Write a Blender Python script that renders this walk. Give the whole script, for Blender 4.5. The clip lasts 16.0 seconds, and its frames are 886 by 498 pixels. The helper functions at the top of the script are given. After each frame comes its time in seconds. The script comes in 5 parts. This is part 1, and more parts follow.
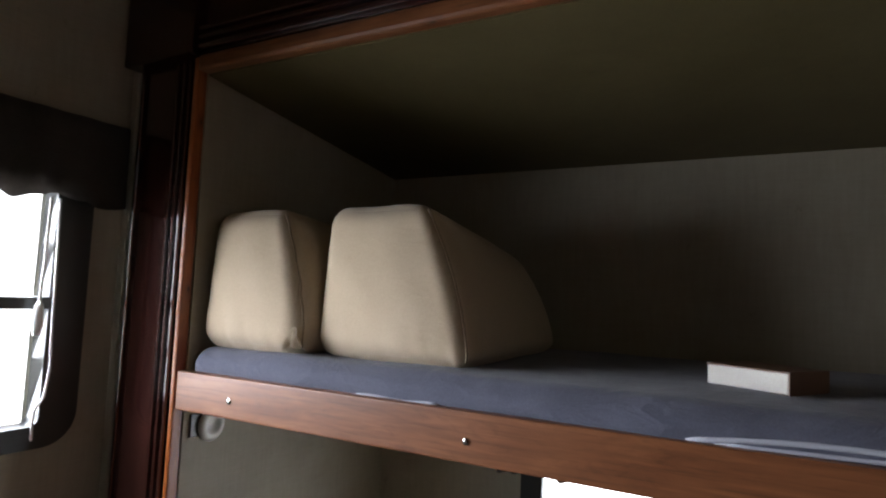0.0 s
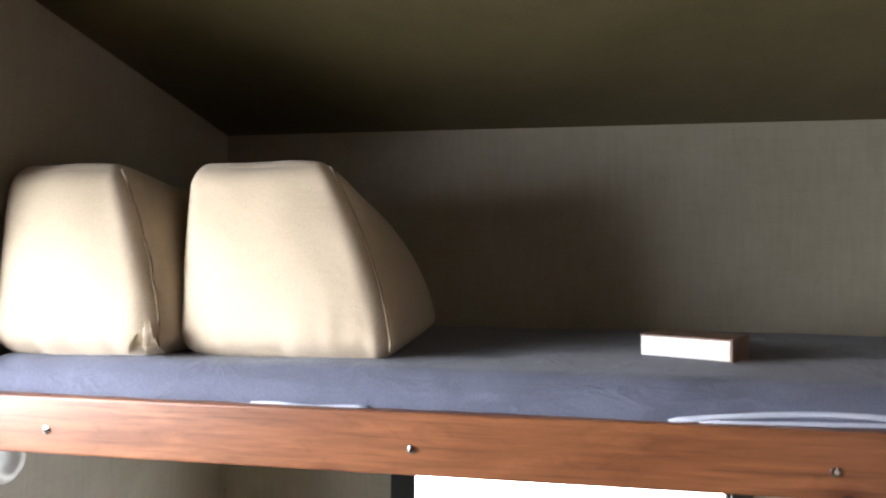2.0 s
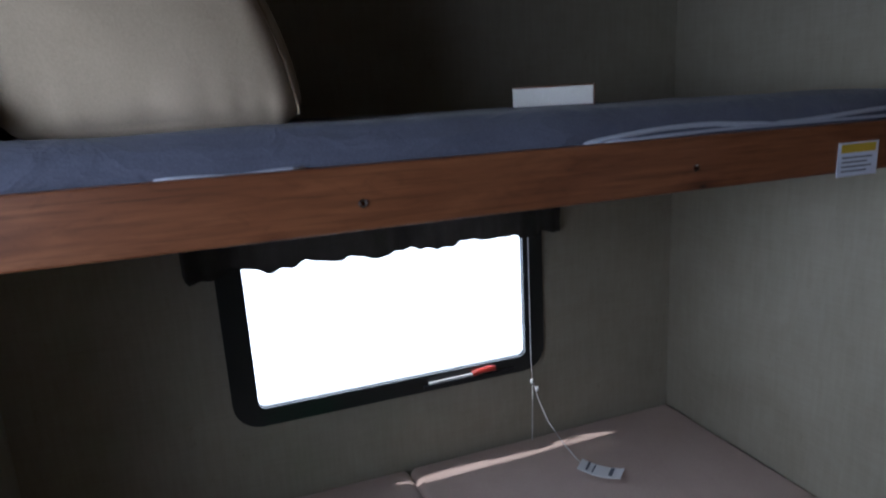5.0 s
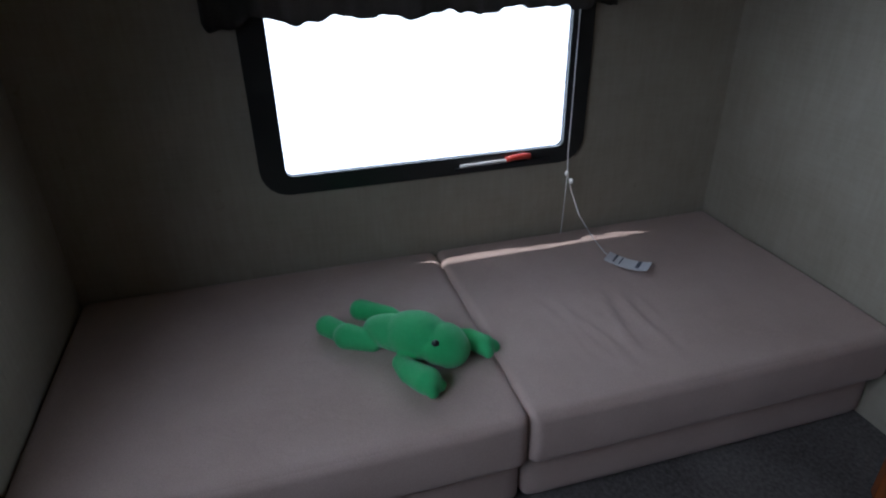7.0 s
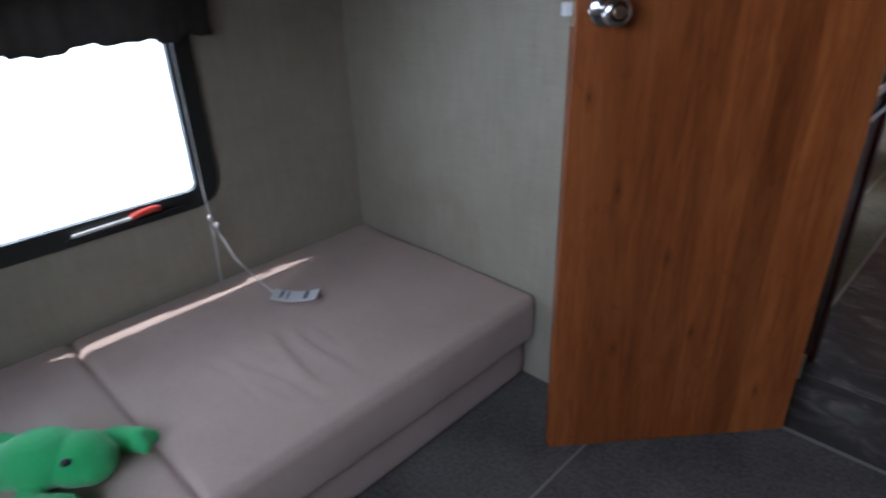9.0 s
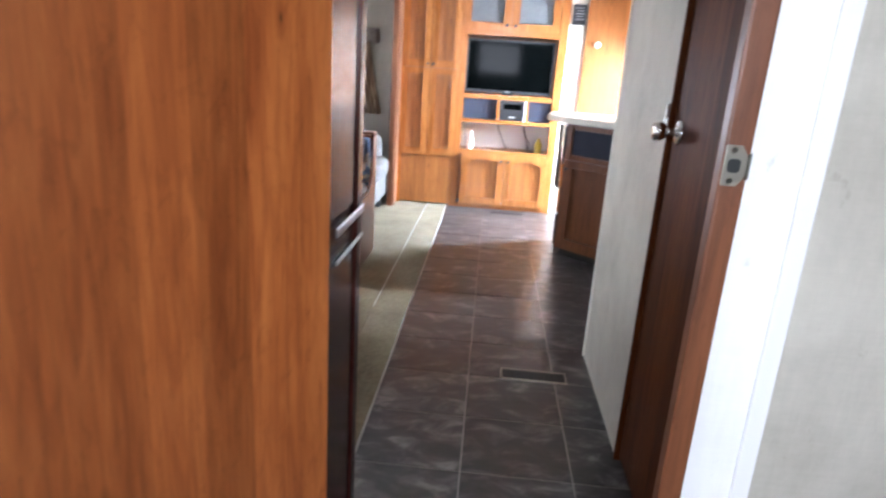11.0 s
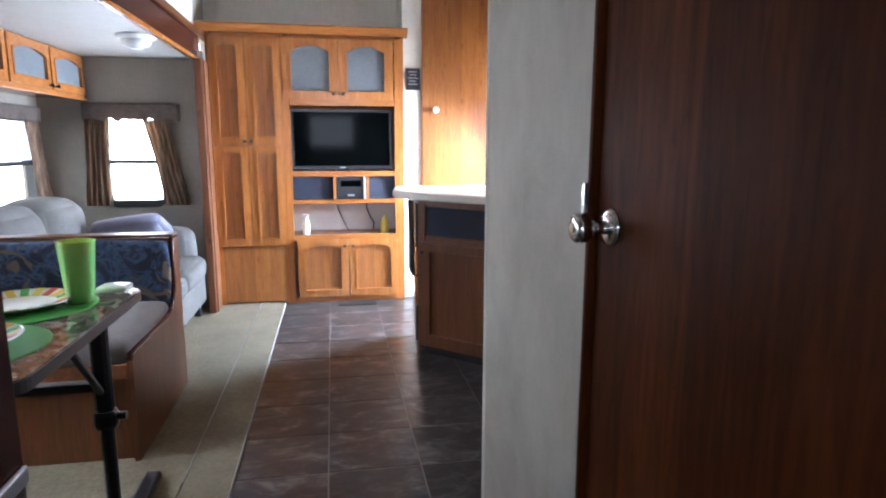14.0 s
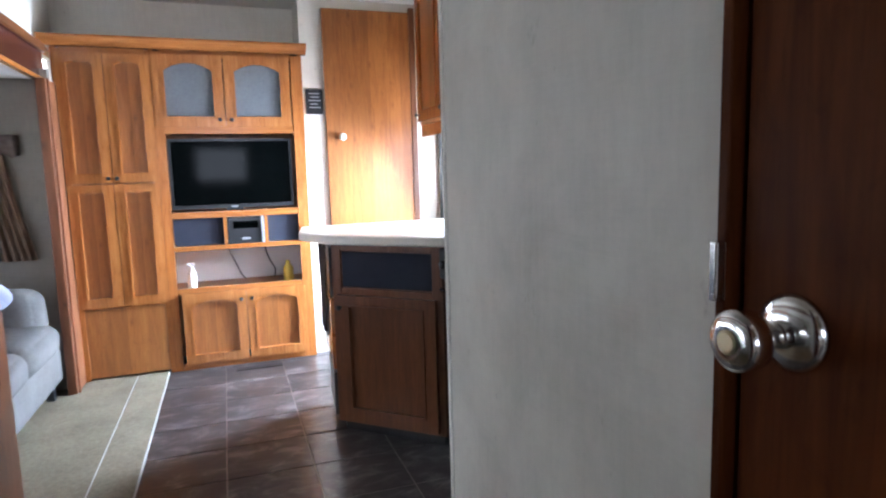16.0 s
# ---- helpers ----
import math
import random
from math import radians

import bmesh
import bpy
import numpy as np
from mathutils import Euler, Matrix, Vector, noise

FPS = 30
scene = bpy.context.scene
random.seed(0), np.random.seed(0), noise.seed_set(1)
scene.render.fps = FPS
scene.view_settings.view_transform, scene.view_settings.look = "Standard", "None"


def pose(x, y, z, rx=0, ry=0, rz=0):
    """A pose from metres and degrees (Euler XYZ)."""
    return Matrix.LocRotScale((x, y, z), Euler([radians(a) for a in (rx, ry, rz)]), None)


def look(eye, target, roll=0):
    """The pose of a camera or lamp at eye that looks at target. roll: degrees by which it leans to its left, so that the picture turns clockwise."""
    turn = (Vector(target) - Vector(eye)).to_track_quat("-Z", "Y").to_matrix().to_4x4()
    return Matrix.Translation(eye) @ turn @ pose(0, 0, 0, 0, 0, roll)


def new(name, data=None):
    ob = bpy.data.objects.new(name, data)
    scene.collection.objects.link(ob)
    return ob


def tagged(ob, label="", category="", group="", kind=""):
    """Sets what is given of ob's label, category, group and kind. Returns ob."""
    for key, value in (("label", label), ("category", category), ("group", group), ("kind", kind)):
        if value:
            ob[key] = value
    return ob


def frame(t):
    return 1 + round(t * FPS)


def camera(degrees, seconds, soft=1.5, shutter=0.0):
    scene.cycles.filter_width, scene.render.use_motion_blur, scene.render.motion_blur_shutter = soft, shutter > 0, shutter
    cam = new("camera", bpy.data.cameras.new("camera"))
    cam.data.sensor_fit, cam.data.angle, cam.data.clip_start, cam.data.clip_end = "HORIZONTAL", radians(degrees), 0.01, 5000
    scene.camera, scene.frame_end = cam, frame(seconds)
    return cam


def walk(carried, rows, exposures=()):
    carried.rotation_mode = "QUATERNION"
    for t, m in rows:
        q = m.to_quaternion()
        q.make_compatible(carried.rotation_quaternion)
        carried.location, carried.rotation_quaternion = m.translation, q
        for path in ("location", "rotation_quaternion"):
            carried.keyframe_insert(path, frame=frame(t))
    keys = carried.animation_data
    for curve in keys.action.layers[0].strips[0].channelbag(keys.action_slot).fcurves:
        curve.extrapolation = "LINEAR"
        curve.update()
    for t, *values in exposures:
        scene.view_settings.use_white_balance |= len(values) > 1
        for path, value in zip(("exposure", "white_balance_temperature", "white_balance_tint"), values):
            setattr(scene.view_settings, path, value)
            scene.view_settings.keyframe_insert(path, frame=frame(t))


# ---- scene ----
cam = camera(71.8, 16.0, soft=2.1, shutter=0.4)
PATH = [
    (0, (0.178, -0.948, 1.474), (-1.566, -1.915, 1.633), 2.4),
    (0.5, (0.161, -1.034, 1.499), (-1.659, -1.851, 1.643), 1.0),
    (1, (0.123, -1.131, 1.501), (-1.772, -1.761, 1.621), 0.0),
    (1.5, (0.092, -1.178, 1.476), (-1.846, -1.659, 1.589), 1.3),
    (2, (0.075, -1.246, 1.475), (-1.901, -1.542, 1.562), 0.6),
    (2.5, (0.086, -1.38, 1.49), (-1.913, -1.362, 1.534), -2.3),
    (3, (0.101, -1.51, 1.484), (-1.873, -1.194, 1.432), -2.4),
    (3.2, (0.106, -1.531, 1.478), (-1.847, -1.108, 1.403), -2.4),
    (5.3, (0.005, -1.581, 1.327), (-1.814, -0.929, 0.81), -3.5),
    (5.5, (0.001, -1.581, 1.312), (-1.804, -0.946, 0.731), -3.0),
    (6, (-0.007, -1.587, 1.263), (-1.781, -1.058, 0.506), -2.5),
    (6.5, (-0.01, -1.587, 1.211), (-1.741, -1.138, 0.315), -1.7),
    (7, (-0.014, -1.586, 1.181), (-1.708, -1.11, 0.229), -1.0),
    (7.5, (-0.019, -1.567, 1.159), (-1.683, -0.975, 0.221), -2.3),
    (8, (-0.024, -1.527, 1.145), (-1.578, -0.677, 0.217), -1.2),
    (8.5, (-0.017, -1.472, 1.152), (-1.421, -0.38, 0.237), -1.6),
    (9, (-0.013, -1.404, 1.16), (-1.279, -0.141, 0.265), -1.9),
    (9.5, (-0.002, -1.276, 1.167), (-0.941, 0.246, 0.272), -0.5),
    (10, (0.001, -1.156, 1.167), (-0.644, 0.537, 0.32), 0.6),
    (10.2, (0.007, -1.112, 1.168), (-0.538, 0.639, 0.37), 1.5),
    (12.3, (-0.003, -0.631, 1.159), (0.407, 1.295, 0.805), 0.0),
    (12.5, (-0.007, -0.578, 1.159), (0.431, 1.339, 0.789), -0.8),
    (13, (0.003, -0.46, 1.164), (0.484, 1.444, 0.787), 0.8),
    (13.5, (0.027, -0.319, 1.176), (0.473, 1.597, 0.82), 0.0),
    (14, (0.046, -0.209, 1.18), (0.393, 1.732, 0.843), 0.1),
    (14.5, (0.046, -0.122, 1.174), (0.444, 1.806, 0.819), -0.8),
    (15, (0.029, 0.038, 1.185), (0.497, 1.95, 0.829), 1.3),
    (15.5, (0.026, 0.218, 1.18), (0.586, 2.116, 0.889), -0.4),
    (16, (0.07, 0.372, 1.182), (0.727, 2.245, 0.934), -1.6),
]
walk(cam, [(t, look(eye, target, roll)) for t, eye, target, roll in PATH],
     exposures=((0, 0.42, 6300, 17), (0.7, 1.6, 6300, 17), (1.5, 1.85, 6300, 17), (3.2, 1.45, 6000, 17), (5.3, -0.75, 5300, 17), (7.5, -0.85, 5300, 17),
                (8.5, -0.55, 5400, 17), (9.3, 0.4, 5300, 17), (10.0, 1.7, 5800, 18), (12.3, 0.95, 5900, 17), (14.0, 0.72, 5700, 17), (16, 0.68, 5650, 17)))

# ---- world, sun, window light ----
world = bpy.data.worlds.new("sky")
scene.world = world
world.use_nodes = True
wn = world.node_tree
sky = wn.nodes.new("ShaderNodeTexSky")
sky.sky_type, sky.sun_disc = "NISHITA", False
sky.sun_elevation, sky.sun_rotation = radians(52), radians(195)
wn.links.new(sky.outputs[0], wn.nodes["Background"].inputs[0])
wn.nodes["Background"].inputs[1].default_value = 0.10

sun = new("sun", bpy.data.lights.new("sun", "SUN"))
sun.data.energy, sun.data.angle, sun.data.color = 5.0, radians(0.5), (1.0, 0.93, 0.82)
sun.matrix_world = look((0, 0, 0), (0.205, 0.60, -1.0))


def window_light(name, eye, target, width, height, power, colour=(0.9, 0.96, 1.0)):
    """Daylight standing in a window's opening."""
    lamp = new(name, bpy.data.lights.new(name, "AREA"))
    lamp.data.shape, lamp.data.size, lamp.data.size_y = "RECTANGLE", width, height
    lamp.data.energy, lamp.data.color = power, colour
    lamp.matrix_world = look(eye, target)
    return lamp


window_light("bunk_window_light", (-1.70, -1.16, 0.84), (0, -1.16, 0.74), 0.96, 0.60, 3.4, (0.84, 0.93, 1.0))
for k in range(4):
    strip = window_light("rear_window_light", (-0.056, -2.420, 1.227 + 0.132 * k), (-0.056, -1.420, 0.827 + 0.132 * k), 1.13, 0.128, 5.0, (0.90, 0.96, 1.0))
    strip.data.spread = radians(145)
window_light("kitchen_window_light", (1.56, 3.5, 1.22), (0, 3.5, 1.22), 1.4, 0.5, 32, (0.93, 0.97, 1.0))
# Unseen narrow lamp, added to brighten the floor beyond the peninsula.
window_light("added_entry_light", (1.56, 4.10, 0.85), (0.0, 3.95, 0.15), 0.30, 1.3, 92, (0.70, 0.86, 1.0)).data.spread = radians(125)
window_light("slide_end_window_light", (-1.27, 4.40, 1.06), (-1.27, 0, 1.06), 0.34, 0.58, 6, (0.90, 0.96, 1.0))
window_light("slide_side_window_light", (-1.92, 3.2, 1.06), (0, 3.2, 1.06), 1.5, 0.56, 5, (0.90, 0.96, 1.0))
window_light("dinette_window_light", (-2.20, 1.86, 1.45), (-0.90, 1.88, 0.20), 0.40, 0.50, 8, (0.86, 0.94, 1.0)).data.spread = radians(70)

# ---- materials ----


def material(name, build, rough=0.6, metal=0.0, spec=0.5, **extra):
    m = bpy.data.materials.new(name)
    m.use_nodes = True
    nt = m.node_tree
    b = nt.nodes["Principled BSDF"]
    b.inputs["Roughness"].default_value = rough
    b.inputs["Metallic"].default_value = metal
    b.inputs["Specular IOR Level"].default_value = spec
    for key, value in extra.items():
        b.inputs[key.replace("_", " ")].default_value = value
    if isinstance(build, tuple):
        b.inputs["Base Color"].default_value = (*build, 1)
    else:
        build(nt, b)
    return m


def coords(nt, scale=(1, 1, 1), turn=(0, 0, 0), space="Object"):
    tc = nt.nodes.new("ShaderNodeTexCoord")
    mp = nt.nodes.new("ShaderNodeMapping")
    mp.inputs["Scale"].default_value = scale
    mp.inputs["Rotation"].default_value = turn
    if space == "World":
        geo = nt.nodes.new("ShaderNodeNewGeometry")
        nt.links.new(geo.outputs["Position"], mp.inputs[0])
    else:
        nt.links.new(tc.outputs["Object"], mp.inputs[0])
    return mp.outputs[0]


def noise_tex(nt, vec, scale, detail=4.0, rough=0.55, distortion=0.0):
    n = nt.nodes.new("ShaderNodeTexNoise")
    n.inputs["Scale"].default_value, n.inputs["Detail"].default_value = scale, detail
    n.inputs["Roughness"].default_value, n.inputs["Distortion"].default_value = rough, distortion
    nt.links.new(vec, n.inputs["Vector"])
    return n.outputs[0]


def ramp(nt, value, stops):
    r = nt.nodes.new("ShaderNodeValToRGB")
    while len(r.color_ramp.elements) < len(stops):
        r.color_ramp.elements.new(0.5)
    for e, (p, c) in zip(r.color_ramp.elements, stops):
        e.position, e.color = p, (*c, 1)
    nt.links.new(value, r.inputs[0])
    return r.outputs[0]


def mix(nt, fac, a, b, mode="MIX"):
    n = nt.nodes.new("ShaderNodeMix")
    n.data_type, n.blend_type = "RGBA", mode
    for sock, v in ((n.inputs[0], fac), (n.inputs[6], a), (n.inputs[7], b)):
        if isinstance(v, (int, float)):
            sock.default_value = v
        elif isinstance(v, tuple):
            sock.default_value = (*v, 1)
        else:
            nt.links.new(v, sock)
    return n.outputs[2]


def bump(nt, b, height, strength=0.2, distance=0.002):
    n = nt.nodes.new("ShaderNodeBump")
    n.inputs["Strength"].default_value, n.inputs["Distance"].default_value = strength, distance
    nt.links.new(height, n.inputs["Height"])
    nt.links.new(n.outputs[0], b.inputs["Normal"])


def wood(name, dark, mid, light, rough=0.35, along="z", boards=0.0, spec=0.5, knots=0.9, grain=0.42):
    """Wood: slow bands, fine long pores, a few knots with swirled grain; boards gives the width of the strips in a printed face."""
    def build(nt, b):
        def stretched(cross, long):
            return coords(nt, {"x": (long, cross, cross), "y": (cross, long, cross), "z": (cross, cross, long)}[along])
        tc = nt.nodes.new("ShaderNodeTexCoord")
        flat = nt.nodes.new("ShaderNodeMapping")
        nt.links.new(tc.outputs["Object"], flat.inputs[0])
        sep = nt.nodes.new("ShaderNodeSeparateXYZ")
        nt.links.new(flat.outputs[0], sep.inputs[0])
        ia, ib, il = {"z": (0, 1, 2), "y": (0, 2, 1), "x": (1, 2, 0)}[along]
        sums = nt.nodes.new("ShaderNodeMath")
        sums.operation = "MULTIPLY_ADD"
        sums.inputs[1].default_value = 1.08
        nt.links.new(sep.outputs[ia], sums.inputs[0])
        nt.links.new(sep.outputs[ib], sums.inputs[2])
        comb = nt.nodes.new("ShaderNodeCombineXYZ")
        nt.links.new(sums.outputs[0], comb.inputs[0])
        nt.links.new(sep.outputs[il], comb.inputs[1])
        warp = nt.nodes.new("ShaderNodeMapping")
        warp.inputs["Scale"].default_value = (7.0, 3.6, 1.0)
        nt.links.new(comb.outputs[0], warp.inputs[0])
        vor = nt.nodes.new("ShaderNodeTexVoronoi")
        vor.voronoi_dimensions = "2D"
        vor.inputs["Scale"].default_value = 1.0
        nt.links.new(warp.outputs[0], vor.inputs["Vector"])
        band = noise_tex(nt, stretched(7.0, 0.55), 2.2, 4, 0.55, 0.8)
        pore = noise_tex(nt, stretched(70.0, 2.2), 2.0, 4, 0.65, 0.2)
        figure = noise_tex(nt, stretched(16.0, 6.5), 1.6, 5, 0.65, 2.2)
        swirl = noise_tex(nt, stretched(22.0, 2.2), 2.0, 3, 0.5, 1.4)
        col = ramp(nt, band, ((0.30, dark), (0.5, mid), (0.72, light)))
        col = mix(nt, 0.45, col, ramp(nt, swirl, ((0.32, dark), (0.52, mid), (0.7, light))))
        col = mix(nt, grain, col, ramp(nt, pore, ((0.30, (0.55, 0.50, 0.46)), (0.5, (1, 1, 1)))), "MULTIPLY")
        col = mix(nt, 0.5, col, ramp(nt, figure, ((0.30, (0.58, 0.52, 0.48)), (0.46, (1, 1, 1)), (0.62, (1, 1, 1)), (0.74, (1.18, 1.16, 1.12)))), "MULTIPLY")
        knot = ramp(nt, vor.outputs["Distance"], ((0.012, (0.14, 0.10, 0.09)), (0.035, (0.60, 0.50, 0.45)), (0.13, (1, 1, 1))))
        pick = nt.nodes.new("ShaderNodeSeparateColor")
        nt.links.new(vor.outputs["Color"], pick.inputs[0])
        few = ramp(nt, pick.outputs[0], ((0.30, (knots, knots, knots)), (0.36, (0, 0, 0))))
        col = mix(nt, few, col, knot, "MULTIPLY")
        if boards:
            cut = nt.nodes.new("ShaderNodeMath")
            cut.operation = "MULTIPLY"
            cut.inputs[1].default_value = 0.72 / boards
            nt.links.new(sums.outputs[0], cut.inputs[0])
            step = nt.nodes.new("ShaderNodeMath")
            step.operation = "FLOOR"
            nt.links.new(cut.outputs[0], step.inputs[0])
            bw = nt.nodes.new("ShaderNodeTexWhiteNoise")
            bw.noise_dimensions = "1D"
            nt.links.new(step.outputs[0], bw.inputs["W"])
            tone = ramp(nt, bw.outputs[0], ((0.0, (0.62, 0.56, 0.52)), (1.0, (1.2, 1.14, 1.08))))
            col = mix(nt, 0.8, col, tone, "MULTIPLY")
        nt.links.new(col, b.inputs["Base Color"])
        bump(nt, b, pore, 0.10, 0.001)
    return material(name, build, rough, spec=spec)


def cloth(name, a, c, scale=260.0, rough=0.9, fold=0.25, sheen=0.15, crease=0.0):
    def build(nt, b):
        big = noise_tex(nt, coords(nt), 5.0, 4, 0.6)
        fine = noise_tex(nt, coords(nt), scale, 2, 0.6)
        col = ramp(nt, big, ((0.3, a), (0.7, c)))
        col = mix(nt, 0.25, col, ramp(nt, fine, ((0.3, tuple(x * 0.6 for x in a)), (0.7, c))))
        nt.links.new(col, b.inputs["Base Color"])
        b.inputs["Sheen Weight"].default_value = sheen
        both = mix(nt, 0.5, big, fine)
        bump(nt, b, both, fold, 0.004)
        if crease:
            soft = noise_tex(nt, coords(nt, (1.0, 0.75, 1.3), (0, 0.3, 0.5)), 11.0, 3, 0.5, 1.3)
            line = ramp(nt, soft, ((0.38, (0, 0, 0)), (0.47, (0.75, 0.75, 0.75)), (0.50, (1, 1, 1)), (0.53, (0.75, 0.75, 0.75)), (0.63, (0.1, 0.1, 0.1))))
            n = nt.nodes.new("ShaderNodeBump")
            n.inputs["Strength"].default_value, n.inputs["Distance"].default_value = crease, 0.012
            nt.links.new(line, n.inputs["Height"])
            first = b.inputs["Normal"].links[0].from_node
            nt.links.new(n.outputs[0], first.inputs["Normal"])
    return material(name, build, rough, spec=0.2)


def wallboard(name, a, c, rough=0.55, weave=0.17):
    """Vinyl-covered panel with a streaked, linen-like print."""
    def build(nt, b):
        big = noise_tex(nt, coords(nt, (1, 1, 1), space="World"), 3.0, 6, 0.65, 0.4)
        streak = noise_tex(nt, coords(nt, (30, 30, 3), space="World"), 3.0, 4, 0.6)
        cross = noise_tex(nt, coords(nt, (4, 4, 60), space="World"), 3.0, 3, 0.6)
        col = ramp(nt, big, ((0.3, a), (0.7, c)))
        col = mix(nt, weave, col, ramp(nt, streak, ((0.35, tuple(x * 0.72 for x in a)), (0.65, c))))
        col = mix(nt, weave * 0.6, col, ramp(nt, cross, ((0.35, tuple(x * 0.7 for x in a)), (0.65, c))))
        speck = noise_tex(nt, coords(nt, (1, 1, 0.6), space="World"), 26.0, 3, 0.7)
        col = mix(nt, 0.35, col, ramp(nt, speck, ((0.24, (0.45, 0.42, 0.36)), (0.34, (1, 1, 1)))), "MULTIPLY")
        nt.links.new(col, b.inputs["Base Color"])
        bump(nt, b, streak, 0.10, 0.001)
    return material(name, build, rough, spec=0.35)


def speckled(name, a, c, scale, rough=0.9, strength=0.6, spec=0.2, big_scale=4.0):
    def build(nt, b):
        big = noise_tex(nt, coords(nt, space="World"), big_scale, 5, 0.6, 0.3)
        fine = noise_tex(nt, coords(nt, space="World"), scale, 3, 0.7)
        col = mix(nt, 0.5, ramp(nt, big, ((0.3, a), (0.7, c))), ramp(nt, fine, ((0.35, a), (0.65, c))))
        nt.links.new(col, b.inputs["Base Color"])
        bump(nt, b, fine, strength, 0.004)
    return material(name, build, rough, spec=spec)


def slate(nt, b):
    info = nt.nodes.new("ShaderNodeObjectInfo")
    v = coords(nt, space="World")
    add = nt.nodes.new("ShaderNodeVectorMath")
    add.operation = "MULTIPLY_ADD"
    nt.links.new(v, add.inputs[0])
    add.inputs[1].default_value = (1, 1, 1)
    nt.links.new(info.outputs["Random"], add.inputs[2])
    sq = nt.nodes.new("ShaderNodeVectorMath")
    sq.operation = "MULTIPLY"
    sq.inputs[1].default_value = (1.0, 1.7, 1.0)
    nt.links.new(add.outputs[0], sq.inputs[0])
    cloud = noise_tex(nt, sq.outputs[0], 7.5, 6, 0.64, 0.6)
    fine = noise_tex(nt, add.outputs[0], 60.0, 4, 0.6)
    col = ramp(nt, cloud, ((0.34, (0.0125, 0.0108, 0.0098)), (0.48, (0.028, 0.0245, 0.0222)), (0.57, (0.068, 0.061, 0.057)), (0.70, (0.18, 0.165, 0.160))))
    tone = ramp(nt, info.outputs["Random"], ((0, (0.8, 0.78, 0.78)), (1, (1.15, 1.12, 1.1))))
    col = mix(nt, 0.8, col, tone, "MULTIPLY")
    nt.links.new(col, b.inputs["Base Color"])
    bump(nt, b, fine, 0.15, 0.002)


def marble(nt, b):
    v = coords(nt)
    n = noise_tex(nt, v, 14.0, 8, 0.7, 2.0)
    col = ramp(nt, n, ((0.35, (0.03, 0.025, 0.022)), (0.5, (0.12, 0.10, 0.085)), (0.62, (0.32, 0.28, 0.24)), (0.7, (0.08, 0.06, 0.05))))
    nt.links.new(col, b.inputs["Base Color"])


def leaf_print(nt, b):
    v = coords(nt)
    n = noise_tex(nt, v, 11.0, 3, 0.5, 1.6)
    n2 = noise_tex(nt, v, 7.0, 2, 0.5, 2.2)
    col = ramp(nt, n, ((0.42, (0.035, 0.042, 0.065)), (0.5, (0.07, 0.10, 0.17)), (0.56, (0.10, 0.15, 0.25)), (0.62, (0.04, 0.045, 0.07))))
    col = mix(nt, ramp(nt, n2, ((0.58, (0, 0, 0)), (0.64, (1, 1, 1)))), col, (0.20, 0.15, 0.11))
    nt.links.new(col, b.inputs["Base Color"])
    bump(nt, b, noise_tex(nt, v, 200, 2), 0.2, 0.002)


def grass(nt, b):
    n = noise_tex(nt, coords(nt, space="World"), 0.8, 6, 0.7)
    nt.links.new(ramp(nt, n, ((0.3, (0.05, 0.09, 0.02)), (0.7, (0.12, 0.18, 0.05)))), b.inputs["Base Color"])


def curtain_cloth(nt, b):
    n = noise_tex(nt, coords(nt, (14, 14, 1.2)), 3.0, 3, 0.5)
    nt.links.new(ramp(nt, n, ((0.3, (0.13, 0.07, 0.045)), (0.55, (0.30, 0.19, 0.115)), (0.75, (0.50, 0.38, 0.25)))), b.inputs["Base Color"])
    bump(nt, b, noise_tex(nt, coords(nt), 220, 2), 0.15, 0.002)


M_WALL = wallboard("beige_wallboard", (0.295, 0.262, 0.192), (0.385, 0.348, 0.268))
M_WALL_BATH = wallboard("grey_beige_wallboard", (0.37, 0.345, 0.285), (0.56, 0.53, 0.45), 0.6, 0.07)
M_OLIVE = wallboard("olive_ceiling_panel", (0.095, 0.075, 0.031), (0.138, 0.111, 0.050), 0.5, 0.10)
M_BACKDROP_GLOW = material("glowing_backdrop", (0.9, 0.9, 0.9), 1.0, Emission_Color=(0.97, 1.0, 0.98, 1), Emission_Strength=2.1)
M_CREAM = wallboard("cream_wallboard", (0.62, 0.59, 0.50), (0.74, 0.71, 0.63))
M_WHITE_PANEL = wallboard("white_wallboard", (0.74, 0.74, 0.72), (0.84, 0.84, 0.82), weave=0.08)
M_WHITE = material("white_trim", (0.78, 0.78, 0.77), 0.45)
M_CEIL = wallboard("ceiling_panel", (0.50, 0.48, 0.43), (0.58, 0.56, 0.51))
M_TAUPE = wallboard("taupe_wallboard", (0.20, 0.18, 0.145), (0.27, 0.245, 0.20))
M_CHERRY = wood("cherry_wood", (0.18, 0.044, 0.011), (0.33, 0.097, 0.023), (0.43, 0.150, 0.040), 0.36, "z", 0.085)
M_CHERRY_Y = wood("cherry_wood_long", (0.115, 0.037, 0.014), (0.21, 0.076, 0.029), (0.30, 0.120, 0.048), 0.40, "y", knots=1.0, grain=0.85)
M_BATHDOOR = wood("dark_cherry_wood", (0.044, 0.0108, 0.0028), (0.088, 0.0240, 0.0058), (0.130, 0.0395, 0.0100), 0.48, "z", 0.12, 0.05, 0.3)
M_TRIM = wood("brown_trim_wood", (0.10, 0.032, 0.012), (0.165, 0.057, 0.022), (0.22, 0.082, 0.034), 0.4, "z")
M_OAK = wood("honey_oak", (0.22, 0.070, 0.016), (0.34, 0.120, 0.029), (0.44, 0.178, 0.048), 0.22, "z", knots=0.0)
